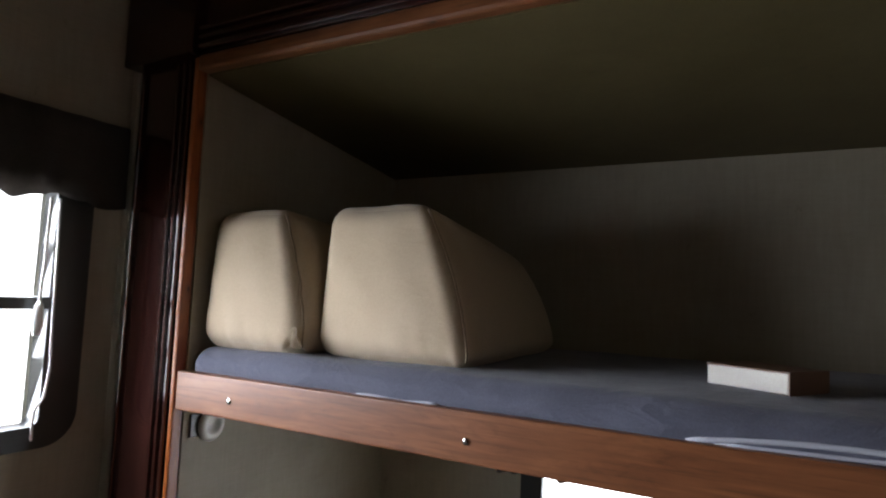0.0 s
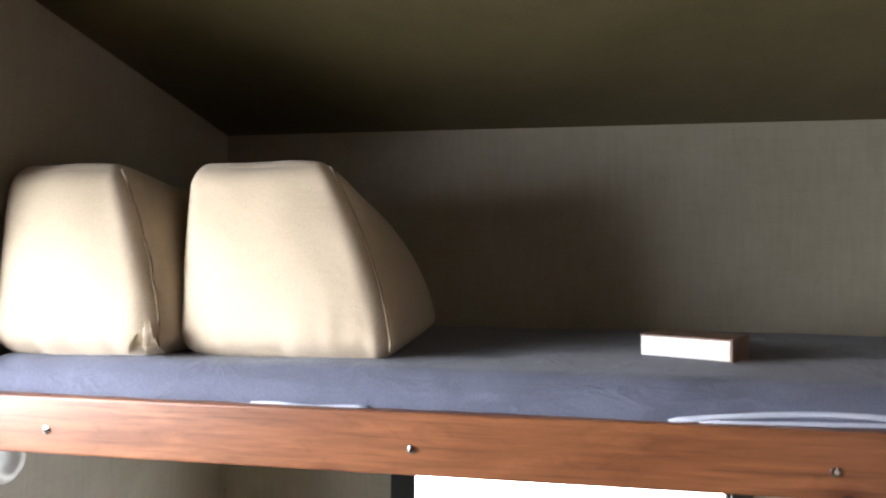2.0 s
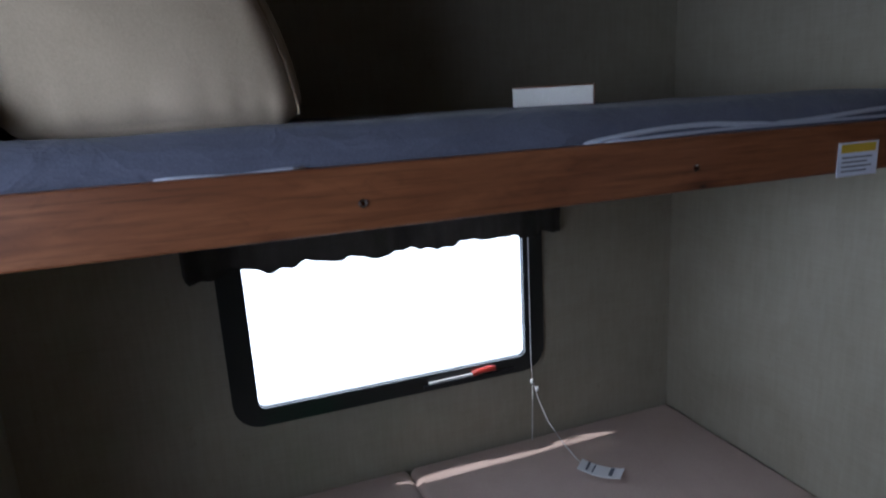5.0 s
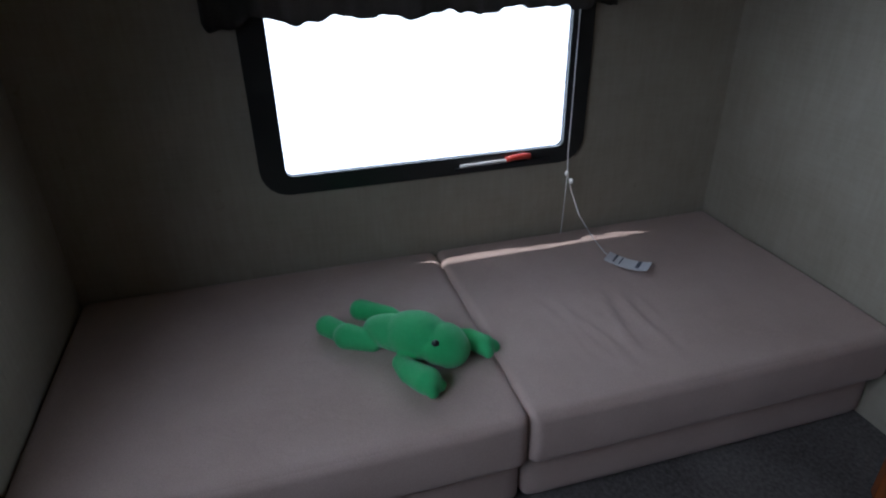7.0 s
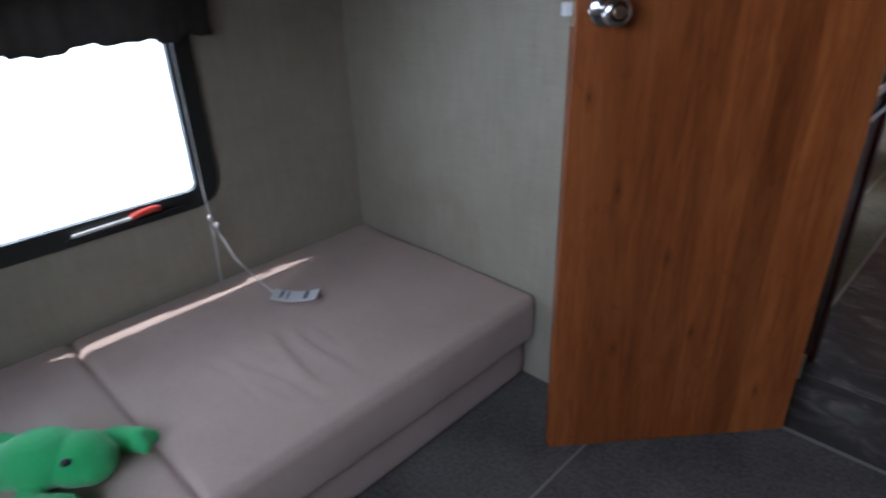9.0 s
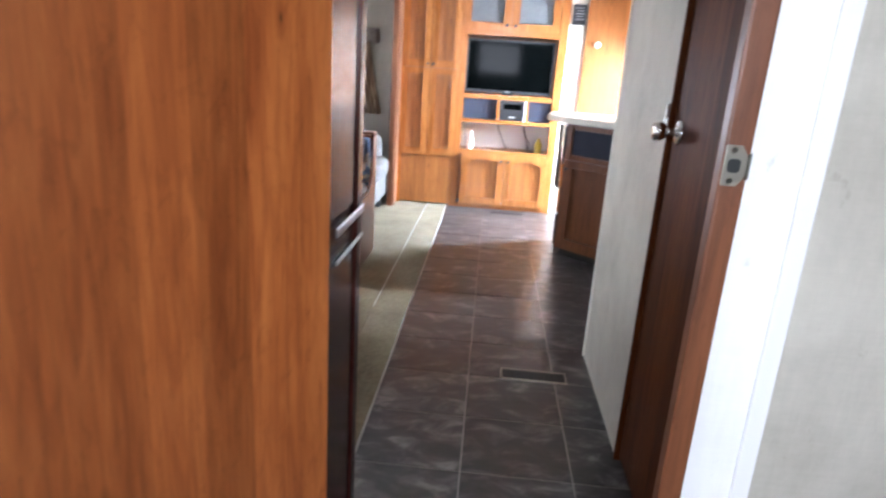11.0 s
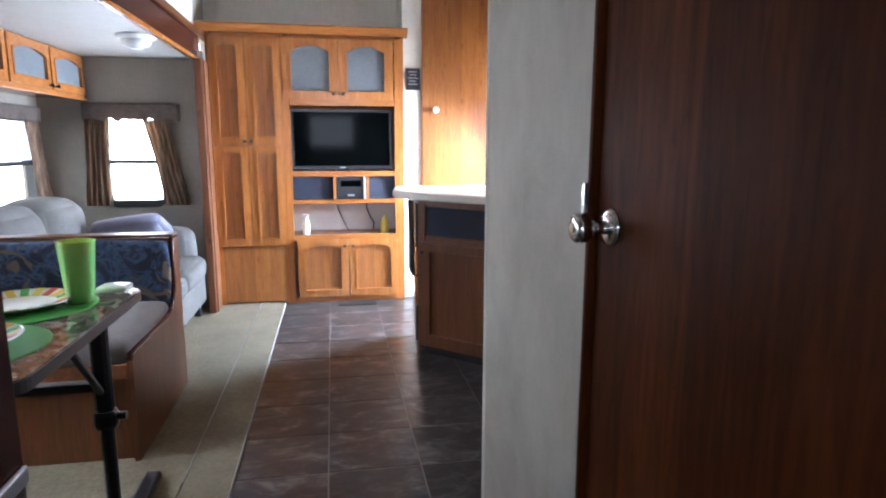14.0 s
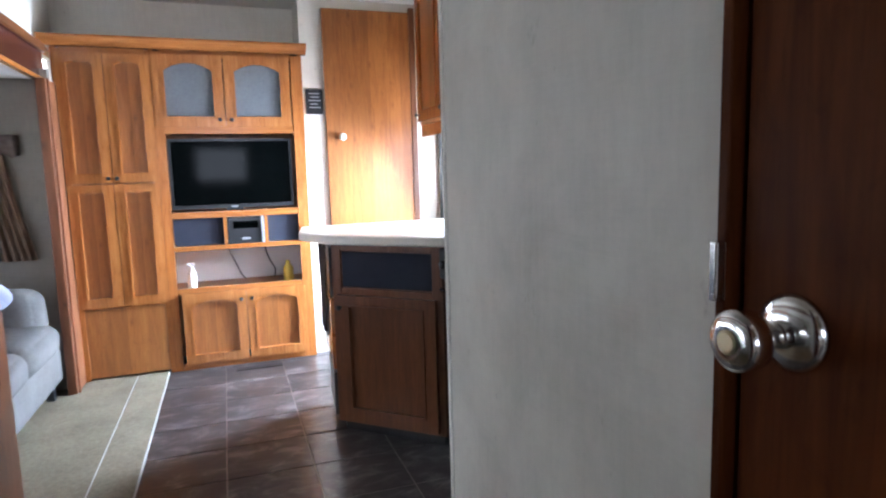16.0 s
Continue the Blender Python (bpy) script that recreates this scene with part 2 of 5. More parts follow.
M_OAK_Y = wood("honey_oak_cross", (0.22, 0.070, 0.016), (0.34, 0.120, 0.029), (0.44, 0.178, 0.048), 0.22, "x", knots=0.0)
M_OAK_PANEL = wood("honey_oak_panel", (0.23, 0.078, 0.017), (0.33, 0.120, 0.028), (0.41, 0.168, 0.044), 0.36, "z", 0.16, knots=0.5)
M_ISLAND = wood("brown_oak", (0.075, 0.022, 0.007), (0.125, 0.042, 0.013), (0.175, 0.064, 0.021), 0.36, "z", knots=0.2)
M_DARK = wood("dark_stained_trim", (0.022, 0.006, 0.005), (0.048, 0.013, 0.010), (0.072, 0.021, 0.015), 0.22, "z", spec=0.4)
M_POST = wood("polished_dark_trim", (0.022, 0.007, 0.006), (0.045, 0.014, 0.011), (0.066, 0.022, 0.016), 0.13, "z", spec=1.0)
M_SLATE = material("slate_vinyl_tile", slate, 0.3)
M_GROUT = speckled("pale_grout", (0.23, 0.21, 0.19), (0.31, 0.285, 0.26), 120, 0.8)
M_CARPET = speckled("grey_carpet", (0.045, 0.040, 0.036), (0.19, 0.172, 0.155), 95, 0.95, 0.8)
M_CARPET2 = speckled("sand_carpet", (0.115, 0.093, 0.056), (0.235, 0.198, 0.130), 70, 0.95, 0.8)
M_SLATE_FABRIC = cloth("slate_blue_fabric", (0.078, 0.082, 0.112), (0.118, 0.124, 0.165), 300, 0.85, crease=0.17)
M_PIPING = material("pale_grey_piping", (0.42, 0.44, 0.50), 0.6)
M_MAUVE = cloth("taupe_fabric", (0.47, 0.355, 0.290), (0.55, 0.425, 0.355), 340, 0.85, 0.15, crease=0.04)
M_SEAM = cloth("shaded_tan_seam", (0.24, 0.18, 0.115), (0.30, 0.23, 0.15), 320, 0.9)
M_TAN = cloth("tan_fabric", (0.47, 0.375, 0.255), (0.52, 0.42, 0.295), 320, 0.85, 0.12, crease=0.035)
M_SOFA = cloth("grey_beige_microfibre", (0.085, 0.078, 0.070), (0.130, 0.120, 0.110), 250, 0.9, sheen=0.0, crease=0.1)
M_PLUM = cloth("plum_fabric", (0.15, 0.145, 0.20), (0.24, 0.235, 0.30), 200, 0.9)
M_LEAF = material("blue_leaf_print", leaf_print, 0.85, spec=0.2)
M_SEATVINYL = cloth("brown_grey_seat_fabric", (0.13, 0.115, 0.105), (0.19, 0.17, 0.155), 260, 0.85)
M_VALANCE = cloth("dark_valance_fabric", (0.055, 0.048, 0.042), (0.10, 0.09, 0.08), 240, 0.9)
M_VALANCE2 = cloth("taupe_print_valance", (0.12, 0.09, 0.075), (0.24, 0.19, 0.16), 40, 0.9)
M_CURTAIN = material("gold_curtain", curtain_cloth, 0.55, spec=0.4)
M_BLACK = material("black_window_frame", (0.018, 0.02, 0.018), 0.35)
M_METAL_BLACK = material("black_painted_steel", (0.012, 0.011, 0.012), 0.35, 0.2)
M_CHROME = material("satin_chrome", (0.72, 0.71, 0.69), 0.16, 1.0)
M_STRIKE = material("worn_nickel_plate", (0.30, 0.28, 0.23), 0.35, 0.85)
M_VENT = material("black_vent_metal", (0.008, 0.007, 0.007), 0.6)
M_BINDING = speckled("pale_carpet_binding", (0.30, 0.28, 0.24), (0.42, 0.40, 0.35), 140, 0.8)
M_BRASS = material("brass_plate", (0.62, 0.52, 0.34), 0.3, 1.0)
M_GLASS = material("window_glass", (1, 1, 1), 0.0, Transmission_Weight=1.0, IOR=1.05)
M_FROST = cloth("grey_reeded_inset", (0.125, 0.134, 0.140), (0.175, 0.186, 0.192), 60, 0.5, 0.1, 0.0)
M_NAVY = cloth("navy_inset_cloth", (0.018, 0.02, 0.034), (0.03, 0.034, 0.05), 200, 0.8)
M_SCREEN = material("tv_screen", (0.0010, 0.0014, 0.0014), 0.08, spec=0.03)
M_BLACK_PLASTIC = material("black_plastic", (0.014, 0.014, 0.015), 0.3)
M_SILVER = material("silver_plastic", (0.45, 0.45, 0.46), 0.35, 0.6)
M_WHITE_PLASTIC = material("white_plastic", (0.80, 0.80, 0.78), 0.3)
M_PAPER = speckled("book_paper", (0.70, 0.67, 0.60), (0.80, 0.78, 0.72), 300, 0.8, 0.2)
M_BOOKCOVER = material("brown_book_cover", (0.16, 0.075, 0.04), 0.4)
M_CORD = material("white_cord", (0.72, 0.72, 0.70), 0.6)
M_TAG = material("white_tag", (0.72, 0.76, 0.86), 0.5)
M_INK = material("grey_ink", (0.12, 0.13, 0.16), 0.6)
M_YELLOW = material("yellow_label", (0.65, 0.45, 0.04), 0.5)
M_RED = material("red_plastic", (0.55, 0.05, 0.03), 0.4)
M_GREEN_PLUSH = cloth("green_plush", (0.050, 0.42, 0.120), (0.095, 0.60, 0.20), 420, 0.95, 0.6, 0.35)
M_CUP = material("lime_green_plastic", (0.36, 0.78, 0.26), 0.25, Subsurface_Weight=0.2)
M_MAT = material("green_placemat", (0.06, 0.32, 0.045), 0.45)
M_PLATE = material("white_plate", (0.80, 0.79, 0.75), 0.25)
M_TABLE = material("dark_marble_laminate", marble, 0.07, spec=0.6)
M_COUNTER = speckled("pale_countertop", (0.62, 0.58, 0.50), (0.74, 0.70, 0.63), 160, 0.3, 0.05, 0.5)
M_BLIND = material("white_blind", (0.80, 0.80, 0.78), 0.6)
M_GRASS = material("grass", grass, 0.9)
M_BOTTLE = material("yellow_bottle", (0.62, 0.50, 0.08), 0.3)

# ---- building helpers ----
WORLD_OF = {}


def thing(name, at, label="", category="", group="", kind=""):
    """An empty at a thing's base, the parent of its parts."""
    e = new(name)
    e.empty_display_size = 0.05
    e.location = at
    WORLD_OF[e] = Matrix.Translation(at)
    return tagged(e, label, category, group, kind)


def part(name, bm, mat, parent=None, label="", smooth=False):
    """Links a bmesh, made in world metres, as one mesh with its origin at its middle."""
    if not isinstance(mat, (list, tuple)):
        mat = [mat]
    lo = [min(v.co[i] for v in bm.verts) for i in range(3)]
    hi = [max(v.co[i] for v in bm.verts) for i in range(3)]
    c = Vector(((lo[0] + hi[0]) / 2, (lo[1] + hi[1]) / 2, lo[2]))
    bmesh.ops.translate(bm, verts=bm.verts, vec=-c)
    bmesh.ops.recalc_face_normals(bm, faces=bm.faces)
    me = bpy.data.meshes.new(name)
    bm.to_mesh(me)
    bm.free()
    for m in mat:
        me.materials.append(m)
    if smooth:
        me.shade_smooth()
    ob = new(name, me)
    ob.location = c
    WORLD_OF[ob] = Matrix.Translation(c)
    if parent:
        ob.parent = parent
        ob.matrix_parent_inverse = WORLD_OF[parent].inverted()
    return tagged(ob, label)


def box_bm(x0, x1, y0, y1, z0, z1, bevel=0.0, segs=2, bm=None):
    own = bmesh.new()
    bmesh.ops.create_cube(own, size=1.0, matrix=Matrix.Translation(((x0 + x1) / 2, (y0 + y1) / 2, (z0 + z1) / 2)) @ Matrix.Diagonal((x1 - x0, y1 - y0, z1 - z0, 1)))
    if bevel:
        bmesh.ops.bevel(own, geom=own.edges[:], offset=bevel, segments=segs, affect="EDGES", profile=0.5)
    if bm is None:
        return own
    me = bpy.data.meshes.new("joined")
    own.to_mesh(me)
    own.free()
    bm.from_mesh(me)
    bpy.data.meshes.remove(me)
    return bm


def box(name, x0, x1, y0, y1, z0, z1, mat, parent=None, bevel=0.003, label="", segs=2, turn=None):
    bm = box_bm(x0, x1, y0, y1, z0, z1, bevel, segs)
    if turn:
        bm.transform(turn)
    return part(name, bm, mat, parent, label, smooth=False)


def structure(ob, label, category):
    return tagged(ob, label, category, kind="structure")


def lathe_bm(profile, centre, axis="z", n=24):
    """A turned shape: profile of (radius, height)."""
    bm = bmesh.new()
    rings = []
    for r, h in profile:
        ring = []
        for i in range(n):
            a = 2 * math.pi * i / n
            p = {"z": (r * math.cos(a), r * math.sin(a), h), "x": (h, r * math.cos(a), r * math.sin(a)), "y": (r * math.cos(a), h, r * math.sin(a))}[axis]
            ring.append(bm.verts.new(Vector(centre) + Vector(p)))
        rings.append(ring)
    for a, b in zip(rings, rings[1:]):
        for i in range(n):
            bm.faces.new((a[i], a[(i + 1) % n], b[(i + 1) % n], b[i]))
    bm.faces.new(rings[0])
    bm.faces.new(rings[-1])
    return bm


def tube_bm(points, radius, n=8):
    bm = bmesh.new()
    rings = []
    pts = [Vector(p) for p in points]
    for i, p in enumerate(pts):
        d = (pts[min(i + 1, len(pts) - 1)] - pts[max(i - 1, 0)]).normalized()
        side = d.cross(Vector((0.3, 0.2, 1) if abs(d.z) < 0.9 else (1, 0, 0))).normalized()
        up = d.cross(side)
        rings.append([bm.verts.new(p + radius * (math.cos(2 * math.pi * k / n) * side + math.sin(2 * math.pi * k / n) * up)) for k in range(n)])
    for a, b in zip(rings, rings[1:]):
        for k in range(n):
            bm.faces.new((a[k], a[(k + 1) % n], b[(k + 1) % n], b[k]))
    bm.faces.new(rings[0])
    bm.faces.new(rings[-1])
    return bm


def prism_bm(outline, axis, a0, a1):
    """An outline of (u, v) pushed along an axis. axis x: (y, z); y: (x, z); z: (x, y)."""
    bm = bmesh.new()
    put = {"x": lambda u, v, a: (a, u, v), "y": lambda u, v, a: (u, a, v), "z": lambda u, v, a: (u, v, a)}[axis]
    lo = [bm.verts.new(put(u, v, a0)) for u, v in outline]
    hi = [bm.verts.new(put(u, v, a1)) for u, v in outline]
    n = len(outline)
    bm.faces.new(lo)
    bm.faces.new(hi)
    for i in range(n):
        bm.faces.new((lo[i], lo[(i + 1) % n], hi[(i + 1) % n], hi[i]))
    return bm


def rounded_rect(u0, u1, v0, v1, r, n=6):
    pts = []
    for cu, cv, a0 in ((u1 - r, v1 - r, 0), (u0 + r, v1 - r, 90), (u0 + r, v0 + r, 180), (u1 - r, v0 + r, 270)):
        for i in range(n + 1):
            a = radians(a0 + 90 * i / n)
            pts.append((cu + r * math.cos(a), cv + r * math.sin(a)))
    return pts


def ring_bm(outer, inner, axis, a0, a1):
    """A frame between two outlines of equal count."""
    bm = bmesh.new()
    put = {"x": lambda u, v, a: (a, u, v), "y": lambda u, v, a: (u, a, v), "z": lambda u, v, a: (u, v, a)}[axis]
    n = len(outer)
    loops = [[bm.verts.new(put(u, v, a)) for u, v in line] for line, a in ((outer, a0), (outer, a1), (inner, a1), (inner, a0))]
    for j in range(4):
        p, q = loops[j], loops[(j + 1) % 4]
        for i in range(n):
            bm.faces.new((p[i], p[(i + 1) % n], q[(i + 1) % n], q[i]))
    return bm


def wall_with_opening(name, axis, a0, a1, u0, u1, z0, z1, opening, mat, label):
    """A wall in the plane across axis (x: u is y; y: u is x) from a0 to a1 thick, with openings (u0, u1, z0, z1) cut through."""
    us = sorted({u0, u1, *(o[0] for o in opening), *(o[1] for o in opening)})
    zs = sorted({z0, z1, *(o[2] for o in opening), *(o[3] for o in opening)})
    solid = {}
    for i in range(len(us) - 1):
        for j in range(len(zs) - 1):
            cu, cz = (us[i] + us[i + 1]) / 2, (zs[j] + zs[j + 1]) / 2
            solid[i, j] = not any(o[0] < cu < o[1] and o[2] < cz < o[3] for o in opening)
    bm = bmesh.new()
    verts = {}

    def vert(u, z, a):
        key = (round(u, 5), round(z, 5), round(a, 5))
        if key not in verts:
            verts[key] = bm.verts.new((a, u, z) if axis == "x" else (u, a, z))
        return verts[key]
    for (i, j), s in solid.items():
        if not s:
            continue
        ua, ub, za, zb = us[i], us[i + 1], zs[j], zs[j + 1]
        for a in (a0, a1):
            bm.faces.new((vert(ua, za, a), vert(ub, za, a), vert(ub, zb, a), vert(ua, zb, a)))
        for di, dj, p, q in ((-1, 0, (ua, za), (ua, zb)), (1, 0, (ub, za), (ub, zb)), (0, -1, (ua, za), (ub, za)), (0, 1, (ua, zb), (ub, zb))):
            if not solid.get((i + di, j + dj), False):
                bm.faces.new((vert(*p, a0), vert(*q, a0), vert(*q, a1), vert(*p, a1)))
    return structure(part(name, bm, mat), label, "wall")


def soft_box_bm(x0, x1, y0, y1, z0, z1, r=0.04, puff=0.012, cuts=10, seed=1.0, wrinkle=0.004):
    """An upholstered block: rounded edges, faces bulging a little, slight wrinkles."""
    bm = bmesh.new()
    c = Vector(((x0 + x1) / 2, (y0 + y1) / 2, (z0 + z1) / 2))
    h = Vector(((x1 - x0) / 2, (y1 - y0) / 2, (z1 - z0) / 2))
    bmesh.ops.create_cube(bm, size=2.0)
    bmesh.ops.subdivide_edges(bm, edges=bm.edges[:], cuts=cuts, use_grid_fill=True)
    for v in bm.verts:
        q = Vector((max(-1, min(1, math.sin(v.co.x * math.pi / 2))), max(-1, min(1, math.sin(v.co.y * math.pi / 2))), max(-1, min(1, math.sin(v.co.z * math.pi / 2)))))
        p = Vector((q.x * h.x, q.y * h.y, q.z * h.z))
        inner = Vector([max(-(h[i] - r), min(h[i] - r, p[i])) for i in range(3)])
        d = p - inner
        if d.length > 1e-6:
            p = inner + d.normalized() * min(r, d.length)
        for i in range(3):
            j, k = (i + 1) % 3, (i + 2) % 3
            w = (1 - q[j] ** 2) * (1 - q[k] ** 2)
            p[i] += q[i] ** 5 * puff * w
        p += Vector((1, 1, 1)) * wrinkle * noise.noise((p + c) * 7.0 + Vector((seed, 0, 0)))
        v.co = p + c
    return bm


def strip_bm(rows):
    """A skin over rows of points of equal count."""
    bm = bmesh.new()
    vs = [[bm.verts.new(p) for p in row] for row in rows]
    for a, b in zip(vs, vs[1:]):
        for i in range(len(a) - 1):
            bm.faces.new((a[i], a[i + 1], b[i + 1], b[i]))
    return bm


def thicken(bm, t):
    bmesh.ops.solidify(bm, geom=bm.faces[:], thickness=t)
    return bm

# ---- the large structure ----
structure(box("ground", -60, 60, -60, 60, -0.95, -0.80, M_GRASS, bevel=0), "mown green grass around the trailer", "ground")
# Emissive boards stand in for the blown-out daylight and also light the rooms.
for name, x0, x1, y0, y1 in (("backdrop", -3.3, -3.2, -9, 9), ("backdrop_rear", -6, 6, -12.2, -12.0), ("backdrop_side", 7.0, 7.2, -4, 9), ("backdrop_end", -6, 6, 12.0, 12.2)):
    structure(box(name, x0, x1, y0, y1, -0.8, 2.4 if name == "backdrop" else 4.2, M_BACKDROP_GLOW, bevel=0), "glowing backdrop board standing in for bright daylight outside the windows", "backdrop")
structure(box("floor_bunkroom", -1.66, 1.55, -2.47, 0.062, -0.06, 0.0, M_CARPET, bevel=0), "grey speckled carpet of the bunk room", "floor")
box("carpet_seam", -0.600, -0.594, -0.70, -0.26, -0.001, 0.0022, M_GROUT, bpy.data.objects["floor_bunkroom"], 0)
FLOOR = structure(box("floor", -0.33, 1.55, 0.066, 4.80, -0.06, -0.0025, M_GROUT, bevel=0), "dark slate-look vinyl tile floor with pale joints", "floor")
CARPET = structure(box("floor_slide", -1.95, -0.507, 0.066, 4.80, -0.06, 0.006, M_CARPET2, bevel=0.002), "sand coloured carpet of the slide-out", "floor")
structure(box("floor_carpet_strip", -0.502, -0.334, 0.066, 4.80, -0.06, 0.007, M_CARPET2, bevel=0.003), "strip of sand coloured carpet beside the tiles", "floor")

structure(box("trim_carpet_edge", -0.3345, -0.3285, 0.08, 4.39, -0.01, 0.009, M_BINDING, bevel=0.002), "pale binding along the carpet edge", "trim")
structure(box("trim_carpet_joint", -0.5065, -0.5025, 1.9, 4.39, -0.01, 0.009, M_BINDING, bevel=0.001), "pale binding along the carpet joint", "trim")

# bunk slide-out
BW = (-1.572, -0.757, 0.572, 1.06)
wall_with_opening("wall_bunk_back", "x", -1.675, -1.625, -2.20, -0.155, 0.0, 2.06, [(BW[0] - 0.03, BW[1] + 0.03, BW[2] - 0.02, BW[3] + 0.02)], M_WALL, "beige linen-print panel behind the bunks with a window")
structure(box("wall_bunk_end", -1.625, -0.80, -0.195, -0.155, 0.0, 2.06, M_WALL, bevel=0), "grey-beige panel at the end of the bunks", "wall")
structure(box("wall_bunk_rear_end", -1.625, -0.80, -2.196, -2.156, 0.0, 2.06, M_WALL, bevel=0), "beige panel at the other end of the bunks", "wall")
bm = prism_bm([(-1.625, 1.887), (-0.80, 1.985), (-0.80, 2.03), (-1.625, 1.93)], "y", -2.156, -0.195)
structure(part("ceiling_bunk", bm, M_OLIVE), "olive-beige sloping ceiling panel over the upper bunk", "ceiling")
structure(box("trim_bunk_ceiling", -1.622, -0.80, -0.207, -0.196, 1.868, 1.884, M_WALL, bevel=0.003, turn=Matrix.Translation((-1.62, 0, 1.87)) @ Matrix.Rotation(radians(-6.8), 4, "Y") @ Matrix.Translation((1.62, 0, -1.87))), "thin cove strip under the bunk ceiling", "trim")

# bunk room shell
RW = (-0.612, 0.50, 1.15, 1.70)
wall_with_opening("wall_rear", "y", -2.47, -2.42, -0.86, 1.55, 0.0, 2.25, [RW], M_WALL, "beige rear wall with a small window")
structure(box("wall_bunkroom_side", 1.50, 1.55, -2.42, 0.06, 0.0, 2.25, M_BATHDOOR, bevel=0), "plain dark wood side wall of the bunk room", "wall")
# Out of view; takes the bunk ceiling's dark panel to reduce bounced light.
structure(box("ceiling_bunkroom", -0.86, 1.55, -2.47, 0.06, 2.25, 2.30, M_OLIVE, bevel=0), "unseen ceiling of the bunk room, dark olive to cut bounced light", "ceiling")
structure(box("wall_over_bunk", -0.86, -0.80, -2.42, -0.02, 2.03, 2.25, M_WALL, bevel=0), "panel above the bunk opening", "wall")
structure(box("wall_bunk_corner", -0.86, -0.80, -2.42, -2.196, 0.0, 2.03, M_WALL, bevel=0), "narrow panel beside the bunk opening", "wall")
structure(box("wall_bunk_corner_front", -0.86, -0.80, -0.155, -0.02, 0.0, 2.03, M_WALL, bevel=0), "narrow panel between bunk and doorway", "wall")
DX0, DX1 = -0.292, 0.380
wall_with_opening("wall_partition", "y", -0.02, 0.06, DX0, 1.50, 0.0, 2.25, [(DX0, DX1, 0.0, 1.96)], M_WHITE_PANEL, "white partition beside the bunk room doorway")
structure(box("wall_partition_bunk_side", -0.86, DX0 - 0.001, 0.046, 0.0600, 0.0, 2.25, M_WALL, bevel=0), "beige panel behind the open door", "wall")


def fascia(name, x, y0, y1, z0, z1, label):
    """Dark glossy trim board with raised reeds, facing the room."""
    t = thing(name, (x, (y0 + y1) / 2, z0), label, "trim", kind="structure")
    part("board", box_bm(x - 0.018, x, y0, y1, z0, z1, 0.004), M_POST, t)
    w = y1 - y0
    for u in (0.07, 0.68, 0.78, 0.88):
        part("reed", box_bm(x, x + 0.010, y0 + u * w, y0 + (u + 0.05) * w, z0 + 0.002, z1 - 0.002, 0.004), M_POST, t)
    part("edge_strip", box_bm(x - 0.018, x + 0.012, y1 + 0.0005, y1 + 0.014, z0, z1, 0.004), M_CHERRY, t, "reddish wood edge strip")
    return t


fascia("trim_bunk_post", -0.78, -2.385, -2.17, 0.0, 2.02, "dark glossy reeded post at the edge of the bunk opening")
t = thing("trim_bunk_header", (-0.78, -1.2, 2.0), "dark moulded header over the bunk opening with a reddish lower lip", "trim", kind="structure")
part("board", box_bm(-0.798, -0.77, -2.155, -0.16, 2.025, 2.20, 0.004), M_POST, t)
for k in range(3):
    part("reed", box_bm(-0.77, -0.758, -2.155, -0.16, 2.035 + k * 0.022, 2.049 + k * 0.022, 0.005), M_POST, t)
part("lip", box_bm(-0.80, -0.765, -2.155, -0.16, 1.985, 2.024, 0.008), M_CHERRY_Y, t, "reddish wood lip")
structure(box("trim_bunk_block", -0.798, -0.745, -2.41, -2.160, 2.022, 2.24, M_POST, bevel=0.006), "dark corner block of the bunk surround", "trim")
structure(box("trim_rear_corner", -0.80, -0.778, -2.418, -2.39, 0.0, 2.02, M_WALL, bevel=0.004), "beige corner bead beside the post", "trim")

# doorway of the bunk room: jambs and casings
t = thing("door_frame_bunkroom", (0.05, 0.02, 0.0), "brown wooden frame of the bunk room doorway", "door frame", kind="structure")
part("jamb", box_bm(0.366, DX1, -0.018, 0.058, 0.0, 1.957, 0.002), M_TRIM, t)
part("stop", box_bm(0.360, 0.3655, 0.022, 0.050, 0.0, 1.955, 0.002), M_TRIM, t)
part("casing", box_bm(0.340, 0.378, -0.034, -0.0205, 0.0, 1.98, 0.004), M_TRIM, t)
part("head", box_bm(DX0 + 0.009, 0.365, -0.018, 0.058, 1.942, 1.958, 0.002), M_TRIM, t)
outline = [(0.3415, 1.030), (0.363, 1.030), (0.370, 1.040), (0.373, 1.048), (0.373, 1.070), (0.370, 1.078), (0.363, 1.088), (0.3415, 1.088)]
plate = part("strike_plate", prism_bm(outline, "y", -0.0375, -0.0345), M_STRIKE, t, "worn satin metal strike plate with a curved lip")
lip = [(0.373 + 0.0095 * math.sin(a), -0.0375 + 0.016 * (1 - math.cos(a))) for a in (k * math.pi / 10 for k in range(6))]
bm = thicken(strip_bm([[(x, y, z) for x, y in lip] for z in (1.0405, 1.047, 1.059, 1.071, 1.0775)]), 0.0015)
part("lip", bm, M_STRIKE, plate, smooth=True)
for z in (1.037, 1.081):
    part("screw", lathe_bm([(0.0048, 0.0), (0.004, -0.0015)], (0.352, -0.0377, z), "y", 12), M_CHROME, plate)
part("latch_hole", prism_bm(rounded_rect(0.346, 0.364, 1.049, 1.069, 0.006), "y", -0.0384, -0.0377), M_BLACK, plate)
